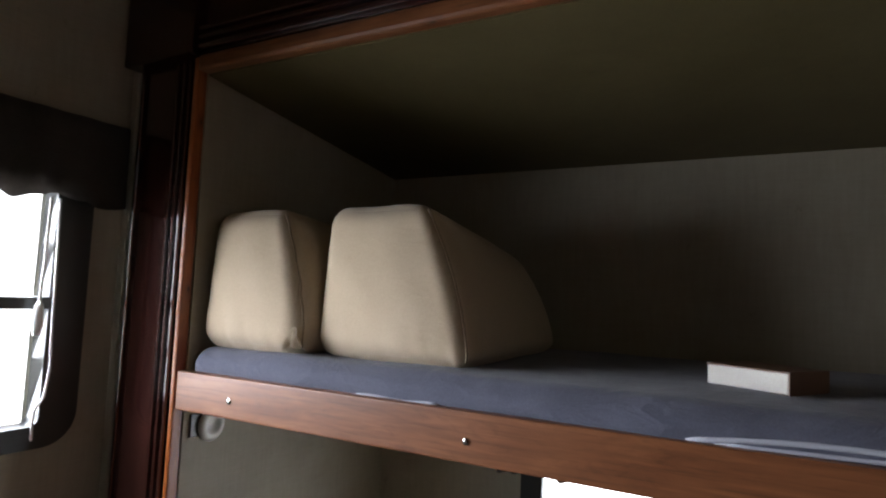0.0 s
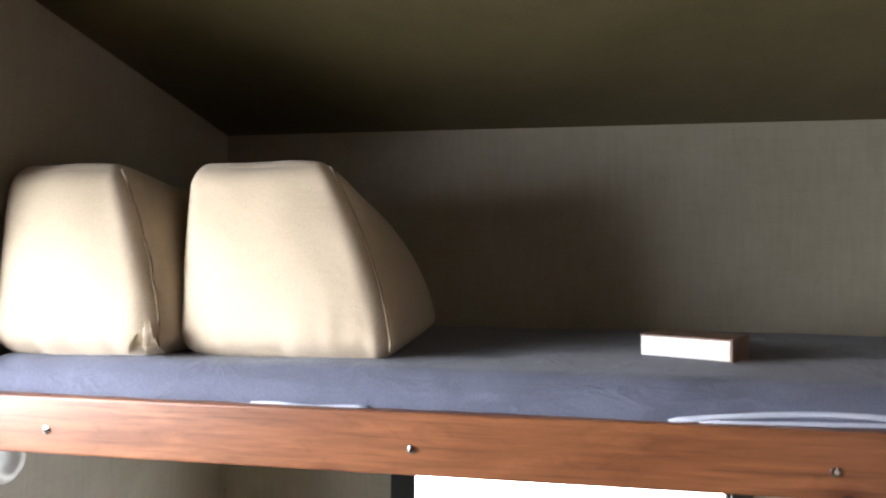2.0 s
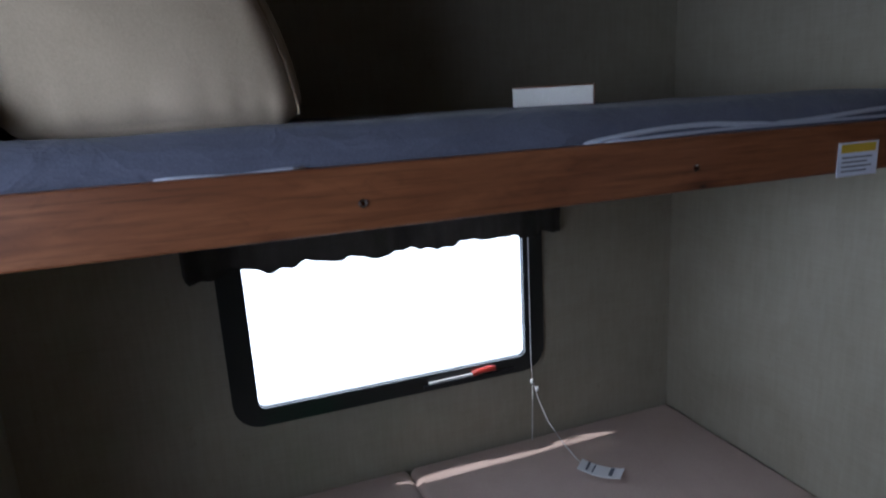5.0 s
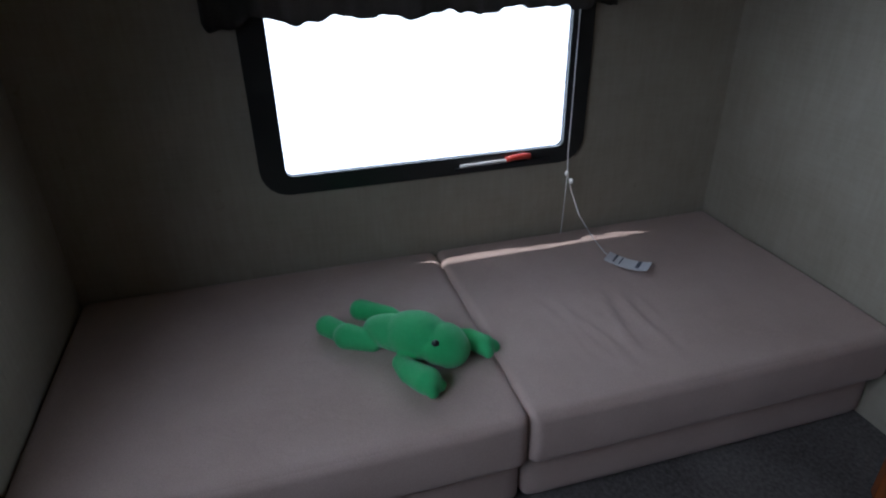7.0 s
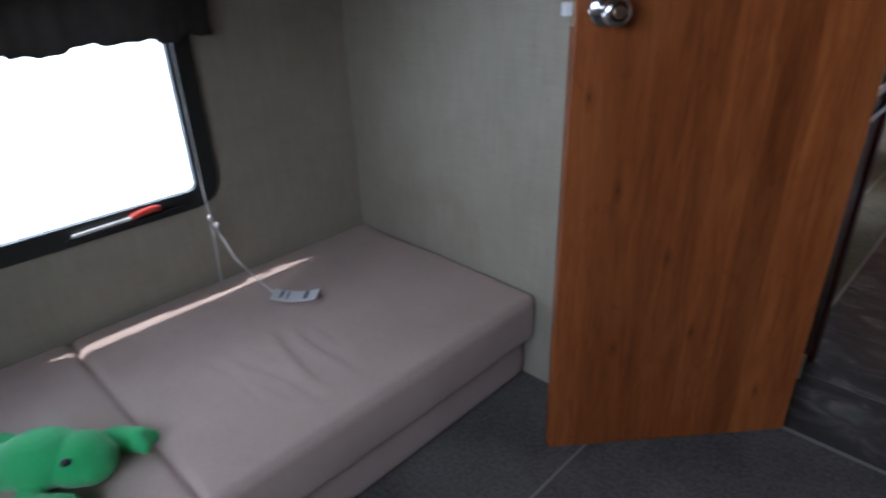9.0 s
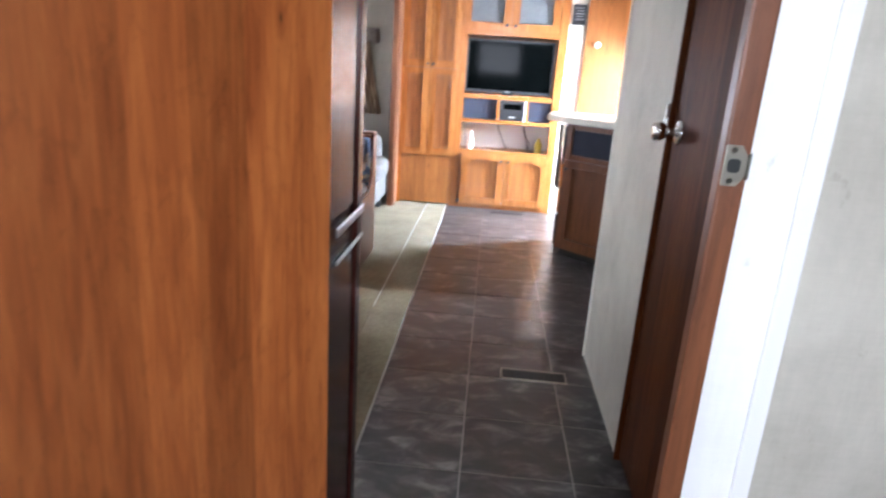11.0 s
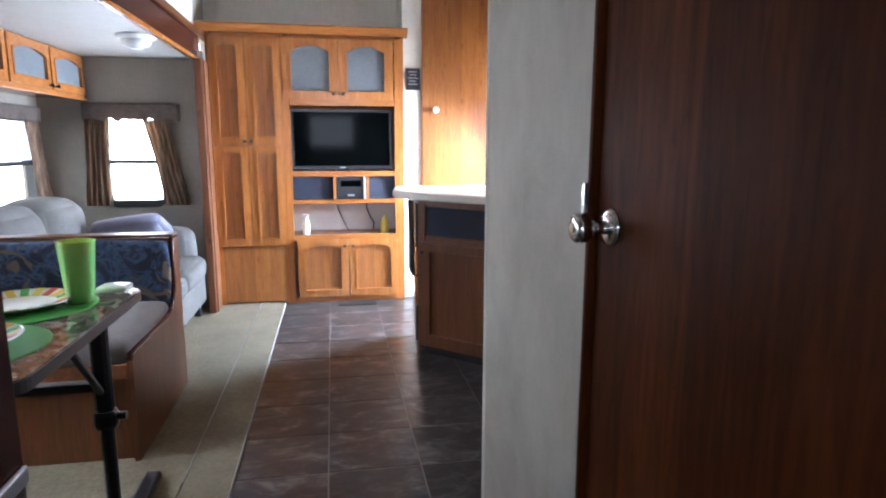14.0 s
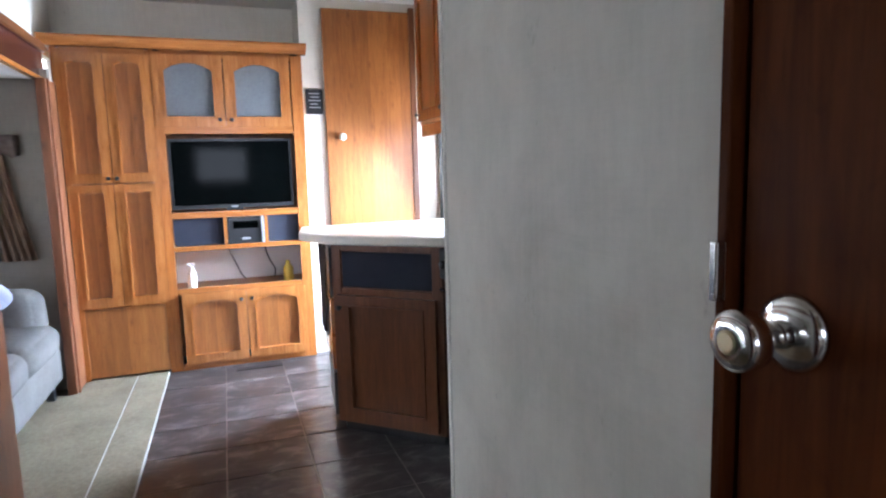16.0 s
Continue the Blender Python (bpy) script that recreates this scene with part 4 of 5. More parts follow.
t = thing("window_stick", (-1.605, -0.95, 0.552), "white stick with a red end lying on the window frame", "blind wand")
part("rod", tube_bm([(-1.597, -1.085, 0.552), (-1.597, -0.93, 0.554)], 0.005, 8), M_WHITE_PLASTIC, t)
part("grip", tube_bm([(-1.597, -0.945, 0.555), (-1.597, -0.925, 0.559), (-1.597, -0.885, 0.562), (-1.597, -0.87, 0.558)], 0.009, 10), M_RED, t, "red plastic grip", smooth=True)


def knob(parent, at, axis_vec, side=1.0):
    """A turned door knob with its rose; built along +x and swung to axis_vec."""
    d = Vector(axis_vec).normalized()
    m = Matrix.Translation(at) @ d.to_track_quat("X", "Z").to_matrix().to_4x4()
    k = None
    for name, prof in (("rose", [(0.033, 0.0), (0.033, 0.003), (0.028, 0.008), (0.014, 0.012)]), ("knob", [(0.013, 0.009), (0.0105, 0.020), (0.0105, 0.030), (0.0175, 0.036), (0.0235, 0.045), (0.0255, 0.056), (0.0245, 0.063), (0.020, 0.067), (0.012, 0.068)])):
        bm = lathe_bm(prof, (0, 0, 0), "x", 28)
        bm.transform(m)
        k = part(name, bm, M_CHROME, parent, "satin chrome", smooth=True)
    bm = lathe_bm([(0.010, 0.0692), (0.008, 0.071)], (0, 0, 0), "x", 16)
    bm.transform(m)
    part("lock_button", bm, M_BRASS, k)


# the open bunk room door
HINGE, FREE = Vector((-0.248, 0.038, 0)), Vector((-0.650, -0.420, 0))
DW = (FREE - HINGE).length
TD = Matrix.Translation(HINGE) @ Matrix.Rotation(math.atan2(FREE.y - HINGE.y, FREE.x - HINGE.x), 4, "Z")
t = thing("door_1", (-0.45, -0.19, 0.02), "reddish-brown knotty wood-print door standing wide open", "door", kind="structure")
bm = box_bm(0.0, DW, -0.034, 0.0, 0.02, 1.93, 0.002)
bm.transform(TD)
slab = part("slab", bm, M_CHERRY, t)
nrm = TD.to_3x3() @ Vector((0, 1, 0))
kp = TD @ Vector((DW - 0.055, 0.0, 1.047))
knob(t, kp, nrm)
kp = TD @ Vector((DW - 0.055, -0.034, 1.047))
knob(t, kp, -nrm)
bm = box_bm(DW, DW + 0.0015, -0.028, -0.006, 1.018, 1.076, 0.0005)
bm.transform(TD)
part("latch_plate", bm, M_BRASS, t)
# White colour replaces the bright reflection that the metal bolt would show.
bm = box_bm(DW + 0.0016, DW + 0.020, -0.024, -0.008, 1.036, 1.060, 0.003)
bm.transform(TD)
part("latch_bolt", bm, M_WHITE, t, "latch bolt coloured white for its metal glint")
for z in (0.18, 1.72):
    bm = lathe_bm([(0.004, 0), (0.004, 0.07)], (-0.004, -0.002, z), "z", 10)
    bm.transform(TD)
    part("hinge", bm, M_BRASS, t)

# the closed bathroom door
t = thing("door_2", (0.50, 0.5, 0.0), "dark reddish-brown wood-print bathroom door, closed in its frame", "door", kind="structure")
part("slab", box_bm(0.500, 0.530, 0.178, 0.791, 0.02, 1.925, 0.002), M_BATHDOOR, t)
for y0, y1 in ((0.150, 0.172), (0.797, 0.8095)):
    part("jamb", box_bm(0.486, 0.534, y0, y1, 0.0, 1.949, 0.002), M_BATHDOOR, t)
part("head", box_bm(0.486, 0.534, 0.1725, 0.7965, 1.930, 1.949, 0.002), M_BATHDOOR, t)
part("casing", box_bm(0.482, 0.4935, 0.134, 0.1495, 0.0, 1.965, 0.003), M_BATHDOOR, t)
knob(t, (0.500, 0.738, 1.044), (-1, 0, 0))
part("strike_lip", box_bm(0.474, 0.4855, 0.796, 0.806, 1.06, 1.115, 0.002), M_CHROME, t, "bright strike lip")
for z in (0.22, 1.02, 1.72):
    h = part("hinge", box_bm(0.477, 0.4855, 0.169, 0.181, z, z + 0.11, 0.001), M_STRIKE, t, "pale metal hinge")
    for k in range(3):
        part("knuckle", lathe_bm([(0.0045, 0), (0.0045, 0.024)], (0.4745, 0.175, z + 0.006 + k * 0.036), "z", 10), M_BRASS, h)


# ---- living area things ----
def arch(u0, u1, z0, z1, rise, n=12):
    pts = [(u0, z0), (u1, z0)]
    for i in range(n + 1):
        a = i / n
        pts.append((u1 + (u0 - u1) * a, z1 - rise + rise * math.sin(math.pi * a) ** 0.8))
    return pts


def square(u0, u1, z0, z1, n=12):
    return [(u0, z0), (u1, z0)] + [(u1 + (u0 - u1) * i / n, z1) for i in range(n + 1)]


def cabinet_door(parent, u0, u1, z0, z1, y, mat, panel_mat, rise=0.035, stile=0.045, knob_at=None, turn=None, panel_label=""):
    """A frame-and-panel door facing -y at the face y, with an arched panel."""
    bm = ring_bm(square(u0, u1, z0, z1), arch(u0 + stile, u1 - stile, z0 + stile, z1 - stile * 0.8, rise), "y", y - 0.020, y - 0.002)
    if turn:
        bm.transform(turn)
    d = part("door", bm, mat, parent)
    bm = ring_bm(arch(u0 + stile - 0.001, u1 - stile + 0.001, z0 + stile - 0.001, z1 - stile * 0.8 + 0.001, rise), arch(u0 + stile + 0.010, u1 - stile - 0.010, z0 + stile + 0.010, z1 - stile * 0.8 - 0.010, rise), "y", y - 0.0245, y - 0.005)
    if turn:
        bm.transform(turn)
    part("moulding", bm, mat, d)
    bm = prism_bm(arch(u0 + stile + 0.004, u1 - stile - 0.004, z0 + stile + 0.004, z1 - stile * 0.8 - 0.004, rise), "y", y - 0.007, y - 0.003)
    if turn:
        bm.transform(turn)
    part("panel", bm, panel_mat, d, panel_label)
    if knob_at:
        bm = lathe_bm([(0.005, 0.0), (0.005, -0.010), (0.011, -0.015), (0.012, -0.022), (0.006, -0.026)], (knob_at[0], y - 0.020, knob_at[1]), "y", 14)
        if turn:
            bm.transform(turn)
        part("knob", bm, M_METAL_BLACK, d, "small dark knob", smooth=True)
    return d


YF = 4.40
t = thing("media_cabinet", (-0.14, 4.5, 0.0), "tall honey-oak wall cabinet with pantry doors, television niche and lower doors", "cabinet")
XA, XM, XB = -0.80, -0.29, 0.572
for x0, x1 in ((XA, XA + 0.03), (XM - 0.012, XM + 0.012), (XB - 0.022, XB)):
    part("upright", box_bm(x0, x1, YF + 0.002, 4.74, 0.0, 1.95, 0.002), M_OAK, t)
part("back", box_bm(XA, XB, 4.740, 4.748, 0.0, 1.95, 0), M_OAK_PANEL, t)
part("pantry_body", box_bm(XA + 0.031, XM - 0.013, YF + 0.012, 4.735, 0.02, 1.94, 0.002), M_OAK_PANEL, t)
part("lower_panel", box_bm(XA + 0.02, XM - 0.014, YF - 0.004, YF + 0.011, 0.02, 0.435, 0.002), M_OAK_PANEL, t)
for x0, x1 in ((XA, XA + 0.045), (XM - 0.03, XM + 0.045), (XB - 0.07, XB)):
    part("face_stile", box_bm(x0, x1, YF - 0.006, YF + 0.0015, 0.0, 1.93, 0.002), M_OAK, t)
for z0, z1 in ((0.0, 0.045), (0.475, 0.515), (0.745, 0.775), (0.945, 0.985), (1.455, 1.505), (1.90, 1.94)):
    part("face_rail", box_bm(XM + 0.0455, XB - 0.0705, YF - 0.005, YF + 0.02, z0, z1, 0.002), M_OAK_Y, t)
for z0, z1 in ((0.435, 0.455), (1.90, 1.94)):
    part("face_rail", box_bm(XA + 0.0455, XM - 0.0305, YF - 0.005, YF + 0.011, z0, z1, 0.002), M_OAK_Y, t)
for z in (0.485, 0.750, 0.955, 1.480):
    part("shelf", box_bm(XM + 0.013, XB - 0.023, YF + 0.021, 4.739, z, z + 0.018, 0.001), M_OAK_PANEL, t)
part("niche_lining", box_bm(XM + 0.013, XB - 0.023, 4.722, 4.738, 0.505, 0.749, 0), M_WHITE_PANEL, t, "cream panel behind the open shelf")
for x in (0.045, 0.29):
    part("divider", box_bm(x, x + 0.018, YF, 4.72, 0.770, 0.954, 0.001), M_OAK, t)
for x0, x1 in ((XM + 0.046, 0.044), (0.309, XB - 0.071)):
    part("speaker_cloth", box_bm(x0, x1, YF + 0.022, YF + 0.03, 0.776, 0.944, 0.001), M_NAVY, t, "navy cloth inset")
crown = [(YF - 0.055, 1.985), (YF - 0.055, 2.0), (4.748, 2.0), (4.748, 1.942), (YF - 0.012, 1.942), (YF - 0.02, 1.955), (YF - 0.035, 1.963)]
part("crown", prism_bm(crown, "x", XA - 0.05, XB + 0.03), M_OAK_Y, t)
cabinet_door(t, XA + 0.022, XA + 0.022 + 0.238, 1.175, 1.905, YF - 0.006, M_OAK, M_OAK_PANEL, 0.018, 0.045, (XA + 0.24, 1.20))
cabinet_door(t, XA + 0.264, XM - 0.006, 1.175, 1.905, YF - 0.006, M_OAK, M_OAK_PANEL, 0.018, 0.045, (XA + 0.285, 1.20))
cabinet_door(t, XA + 0.022, XA + 0.022 + 0.238, 0.448, 1.165, YF - 0.006, M_OAK, M_OAK_PANEL, 0.0, 0.045)
cabinet_door(t, XA + 0.264, XM - 0.006, 0.448, 1.165, YF - 0.006, M_OAK, M_OAK_PANEL, 0.0, 0.045)
cabinet_door(t, -0.285, 0.098, 1.495, 1.915, YF - 0.006, M_OAK, M_FROST, 0.045, 0.05, (0.068, 1.535), panel_label="grey reeded inset")
cabinet_door(t, 0.106, 0.492, 1.495, 1.915, YF - 0.006, M_OAK, M_FROST, 0.045, 0.05, (0.136, 1.535), panel_label="grey reeded inset")
cabinet_door(t, -0.225, 0.146, 0.045, 0.485, YF - 0.006, M_OAK, M_OAK_PANEL, 0.04, 0.045, (0.118, 0.43))
cabinet_door(t, 0.154, 0.520, 0.045, 0.485, YF - 0.006, M_OAK, M_OAK_PANEL, 0.04, 0.045, (0.182, 0.43))

t = thing("television", (0.12, 4.45, 0.975), "flat black television standing in the cabinet niche", "television")
part("bezel", ring_bm(square(-0.240, 0.480, 1.000, 1.425), square(-0.226, 0.466, 1.022, 1.411), "y", 4.410, 4.440), M_BLACK_PLASTIC, t)
part("screen", box_bm(-0.2265, 0.4665, 4.416, 4.424, 1.0215, 1.4115, 0), M_SCREEN, t, "glossy dark screen")
part("back", box_bm(-0.20, 0.44, 4.4405, 4.475, 1.02, 1.40, 0.006), M_BLACK_PLASTIC, t)
part("stand", box_bm(-0.08, 0.32, 4.395, 4.50, 0.974, 0.984, 0.003), M_SILVER, t)
part("neck", box_bm(0.07, 0.17, 4.43, 4.46, 0.9845, 1.0, 0.002), M_BLACK_PLASTIC, t)
part("badge", box_bm(0.10, 0.14, 4.4085, 4.4098, 1.006, 1.014, 0), M_SILVER, t)
t = thing("remote_control", (-0.1, 4.40, 0.974), "small grey remote control lying under the television", "remote")
part("body", box_bm(-0.17, -0.06, 4.398, 4.43, 0.9735, 0.986, 0.004), M_SILVER, t)
t = thing("stereo", (0.17, 4.45, 0.77), "black car-type stereo in the cabinet", "stereo")
part("case", box_bm(0.068, 0.285, 4.400, 4.55, 0.7765, 0.943, 0.004), M_BLACK_PLASTIC, t)
part("display", box_bm(0.10, 0.25, 4.397, 4.3995, 0.87, 0.915, 0), M_SCREEN, t)
part("front_strip", box_bm(0.268, 0.284, 4.392, 4.3995, 0.775, 0.944, 0.002), M_SILVER, t, "pale side strip")
part("badge", box_bm(0.15, 0.20, 4.397, 4.3995, 0.80, 0.812, 0), M_SILVER, t)
t = thing("spray_bottle", (-0.17, 4.5, 0.503), "white plastic bottle on the open shelf", "bottle")
part("body", lathe_bm([(0.026, 0.0), (0.028, 0.01), (0.027, 0.09), (0.012, 0.115), (0.012, 0.135)], (-0.165, 4.50, 0.5035), "z", 18), M_WHITE_PLASTIC, t, smooth=True)
part("nozzle", box_bm(-0.19, -0.145, 4.488, 4.512, 0.638, 0.658, 0.004), M_WHITE_PLASTIC, t)
t = thing("bottle", (0.44, 4.52, 0.503), "yellow bottle on the open shelf", "bottle")
part("body", lathe_bm([(0.030, 0.0), (0.033, 0.01), (0.033, 0.08), (0.014, 0.11), (0.014, 0.13)], (0.43, 4.52, 0.5035), "z", 18), M_BOTTLE, t, smooth=True)
t = thing("television_cable", (0.1, 4.7, 0.503), "thin dark cables hanging in the open shelf", "cable")
part("cable", tube_bm([(0.06, 4.715, 0.745), (0.075, 4.712, 0.68), (0.11, 4.712, 0.60), (0.14, 4.700, 0.53), (0.16, 4.68, 0.508)], 0.004), M_BLACK_PLASTIC, t)
part("cable", tube_bm([(0.30, 4.715, 0.745), (0.305, 4.712, 0.68), (0.33, 4.712, 0.61), (0.36, 4.700, 0.56), (0.35, 4.68, 0.508)], 0.005), M_BLACK_PLASTIC, t)
t = thing("floor_register", (0.2, 4.28, 0.0), "dark slotted floor register before the cabinet", "floor vent")
part("frame", box_bm(0.06, 0.34, 4.25, 4.31, 0.0005, 0.005, 0.001), M_METAL_BLACK, t)

t = thing("framed_sign", (0.65, 4.447, 1.60), "small dark framed sign with lines of pale writing", "sign")
part("board", box_bm(0.594, 0.702, 4.438, 4.4495, 1.578, 1.735, 0.002), M_BLACK_PLASTIC, t)
for k, (a, b2) in enumerate(((0.615, 0.68), (0.625, 0.675), (0.61, 0.69), (0.62, 0.67), (0.615, 0.685))):
    part("text_bar", box_bm(a, b2, 4.4368, 4.4378, 1.705 - k * 0.022, 1.711 - k * 0.022, 0), M_SILVER, t)

t = thing("door_3", (1.0, 4.44, 0.0), "tall honey-wood closet door with a white knob", "door", kind="structure")
part("slab", box_bm(0.715, 1.29, 4.424, 4.4495, 0.03, 2.24, 0.002), M_OAK_PANEL, t)
part("casing", box_bm(1.292, 1.33, 4.418, 4.4495, 0.0, 2.27, 0.003), M_ISLAND, t)
part("knob", lathe_bm([(0.010, 0.0), (0.010, -0.015), (0.022, -0.022), (0.024, -0.036), (0.012, -0.044)], (0.812, 4.424, 1.43), "y", 18), M_WHITE_PLASTIC, t, "white knob", smooth=True)

# kitchen peninsula
A, B, C, D = (0.505, 3.105), (0.900, 2.735), (1.495, 2.735), (0.55, 3.54)
t = thing("kitchen_island", (0.9, 3.4, 0.0), "brown oak kitchen peninsula with an angled end and navy inset", "cabinet")
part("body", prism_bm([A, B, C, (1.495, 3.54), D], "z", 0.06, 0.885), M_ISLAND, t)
part("kickboard", prism_bm([(A[0] + 0.03, A[1] + 0.03), (B[0], B[1] + 0.045), (1.495, 2.78), (1.495, 3.52), (D[0] + 0.03, 3.52)], "z", 0.0, 0.0595), M_BLACK_PLASTIC, t)
ang = math.atan2(B[1] - A[1], B[0] - A[0])
TI = Matrix.Translation((A[0], A[1], 0)) @ Matrix.Rotation(ang, 4, "Z")
L = math.hypot(B[0] - A[0], B[1] - A[1])
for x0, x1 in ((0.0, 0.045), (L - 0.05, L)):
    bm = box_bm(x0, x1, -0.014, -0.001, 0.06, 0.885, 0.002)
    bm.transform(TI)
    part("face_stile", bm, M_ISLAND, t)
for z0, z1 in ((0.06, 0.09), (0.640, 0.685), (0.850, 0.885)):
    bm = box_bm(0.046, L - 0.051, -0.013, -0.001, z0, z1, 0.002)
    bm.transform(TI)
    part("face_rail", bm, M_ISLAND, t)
bm = box_bm(0.050, L - 0.055, -0.008, -0.001, 0.690, 0.846, 0.001)
bm.transform(TI)
part("inset_panel", bm, M_NAVY, t, "navy cloth inset")
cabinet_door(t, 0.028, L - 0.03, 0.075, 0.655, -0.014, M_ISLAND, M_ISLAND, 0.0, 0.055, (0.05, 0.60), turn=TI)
ang2 = math.atan2(A[1] - D[1], A[0] - D[0])
TS = Matrix.Translation((D[0], D[1], 0)) @ Matrix.Rotation(ang2, 4, "Z")
LS = math.hypot(A[0] - D[0], A[1] - D[1])
for name, z0, z1, m, words in (("oven_panel", 0.63, 0.86, M_BLACK_PLASTIC, "black appliance panel"), ("drawer", 0.46, 0.615, M_OAK, "honey wood drawer front"), ("drawer", 0.29, 0.445, M_OAK, "honey wood drawer front"), ("vent_panel", 0.07, 0.275, M_BLACK_PLASTIC, "black vent panel")):
    bm = box_bm(0.03, LS - 0.03, -0.020, -0.001, z0, z1, 0.005)
    bm.transform(TS)
    part(name, bm, m, t, words)
t = thing("countertop", (0.9, 3.4, 0.89), "pale rounded laminate countertop of the peninsula", "countertop")
bm = prism_bm([(0.375, 3.26), (0.462, 3.02), (0.868, 2.650), (1.49, 2.650), (1.49, 3.62), (0.42, 3.56)], "z", 0.886, 0.926)
bmesh.ops.bevel(bm, geom=[e for e in bm.edges], offset=0.010, segments=3, affect="EDGES", profile=0.5)
part("slab", bm, M_COUNTER, t)
t = thing("dish_towel", (0.49, 3.3, 0.5), "grey towel hanging on the end of the peninsula", "towel")
rows = [[(0.496 - 0.012 * math.sin(i * 1.1 + j * 0.2) - 0.012, 3.18 + 0.022 * i, 0.86 - 0.042 * j) for i in range(11)] for j in range(11)]
part("cloth", thicken(strip_bm(rows), 0.004), M_SOFA, t, smooth=True)
t = thing("tap", (1.3, 3.35, 0.926), "bright kitchen tap on the countertop", "tap")
part("spout", tube_bm([(1.36, 3.6, 0.926), (1.36, 3.6, 1.03), (1.34, 3.58, 1.07), (1.28, 3.53, 1.08), (1.23, 3.49, 1.05)], 0.011, 10), M_CHROME, t, smooth=True)
part("base", lathe_bm([(0.03, 0), (0.028, 0.015), (0.014, 0.02)], (1.36, 3.6, 0.9265), "z", 18), M_CHROME, t, smooth=True)
t = thing("kitchen_wall_cabinet", (1.35, 3.3, 1.48), "honey-oak wall cabinet over the kitchen window", "cabinet")
part("body", box_bm(1.22, 1.498, 2.70, 4.00, 1.47, 2.28, 0.003), M_OAK_PANEL, t)
TK = Matrix.Translation((1.22, 4.0, 0)) @ Matrix.Rotation(radians(-90), 4, "Z")
for k in range(3):
    cabinet_door(t, 0.01 + k * 0.43, 0.42 + k * 0.43, 1.49, 2.26, 0.0, M_OAK, M_OAK_PANEL, 0.04, 0.05, (0.04 + k * 0.43, 1.53), turn=TK)
part("valance", box_bm(1.225, 1.245, 2.70, 4.00, 1.40, 1.469, 0.003), M_OAK_Y, t)

# cooker beside the peninsula
t = thing("cooker", (1.2, 2.6, 0.0), "black enamelled cooker standing beside the peninsula", "cooker")
part("body", box_bm(0.890, 1.49, 2.10, 2.70, 0.03, 0.84, 0.006), M_BLACK_PLASTIC, t)
part("control_panel", box_bm(0.868, 0.8895, 2.10, 2.70, 0.755, 0.878, 0.008), M_BLACK_PLASTIC, t)
part("hob", box_bm(0.890, 1.49, 2.10, 2.70, 0.841, 0.882, 0.006), M_BLACK_PLASTIC, t)
part("handle", tube_bm([(0.862, 2.16, 0.715), (0.862, 2.66, 0.715)], 0.010, 10), M_CHROME, t, smooth=True)
for k in range(5):
    part("dial", lathe_bm([(0.018, 0.0), (0.017, -0.018), (0.010, -0.022)], (0.8675, 2.17 + 0.115 * k, 0.82), "x", 16), M_BLACK_PLASTIC, t, smooth=True)

# floor vent in the corridor
t = thing("floor_vent", (0.26, 1.31, 0.0), "dark metal floor vent with a pale rim set in the tiles", "floor vent")
part("frame", ring_bm(square(0.128, 0.392, 1.268, 1.356), square(0.134, 0.386, 1.274, 1.350), "z", 0.0002, 0.005), M_STRIKE, t)
part("grille", box_bm(0.1335, 0.3865, 1.2735, 1.3505, 0.0003, 0.0022, 0), M_VENT, t)
for k in range(12):
    part("slat", box_bm(0.140 + k * 0.0205, 0.149 + k * 0.0205, 1.280, 1.344, 0.0023, 0.0042, 0.0005), M_VENT, t)


# dinette
def bench():
    t = thing("dinette_bench", (-1.25, 2.45, 0.0), "wood dinette bench with leaf-print backrest and grey seat cushion", "bench")
    part("box", box_bm(-1.845, -0.715, 2.115, 2.845, 0.006, 0.36, 0.003), M_ISLAND, t)
    sweep = [(2.765 - 0.13 * (1 - math.sin(a)), 0.42 + 0.13 * (1 - math.cos(a))) for a in (k * math.pi / 16 for k in range(9))]
    edge = [(2.865, 0.006), (2.865, 0.735), (2.845, 0.752), (2.79, 0.752), (2.765, 0.735), *sweep[::-1], (2.11, 0.42), (2.09, 0.40), (2.09, 0.006)]
    part("end_panel", prism_bm(edge, "x", -0.714, -0.694), M_ISLAND, t)
    trim = [(-0.704, y, z) for y, z in edge[2:-1]]
    part("edge_trim", tube_bm(trim, 0.011, 8), M_DARK, t, "dark rounded edge trim", smooth=True)
    part("seat_rail", box_bm(-1.845, -0.715, 2.092, 2.1145, 0.33, 0.385, 0.003), M_CHERRY_Y, t)
    part("seat_cushion", soft_box_bm(-1.83, -0.715, 2.10, 2.72, 0.362, 0.475, 0.035, 0.012, 14, 3.0, 0.004), M_SEATVINYL, t, smooth=True)
    part("back_cushion", soft_box_bm(-1.82, -0.716, 2.715, 2.80, 0.44, 0.742, 0.025, 0.008, 14, 5.0, 0.003), M_LEAF, t, "dark blue leaf-print back cushion", smooth=True)
    part("back_panel", box_bm(-1.84, -0.7145, 2.801, 2.86, 0.36, 0.748, 0.003), M_CHERRY, t)
    part("top_cap", box_bm(-1.84, -0.694, 2.78, 2.872, 0.7535, 0.768, 0.006), M_ISLAND, t)


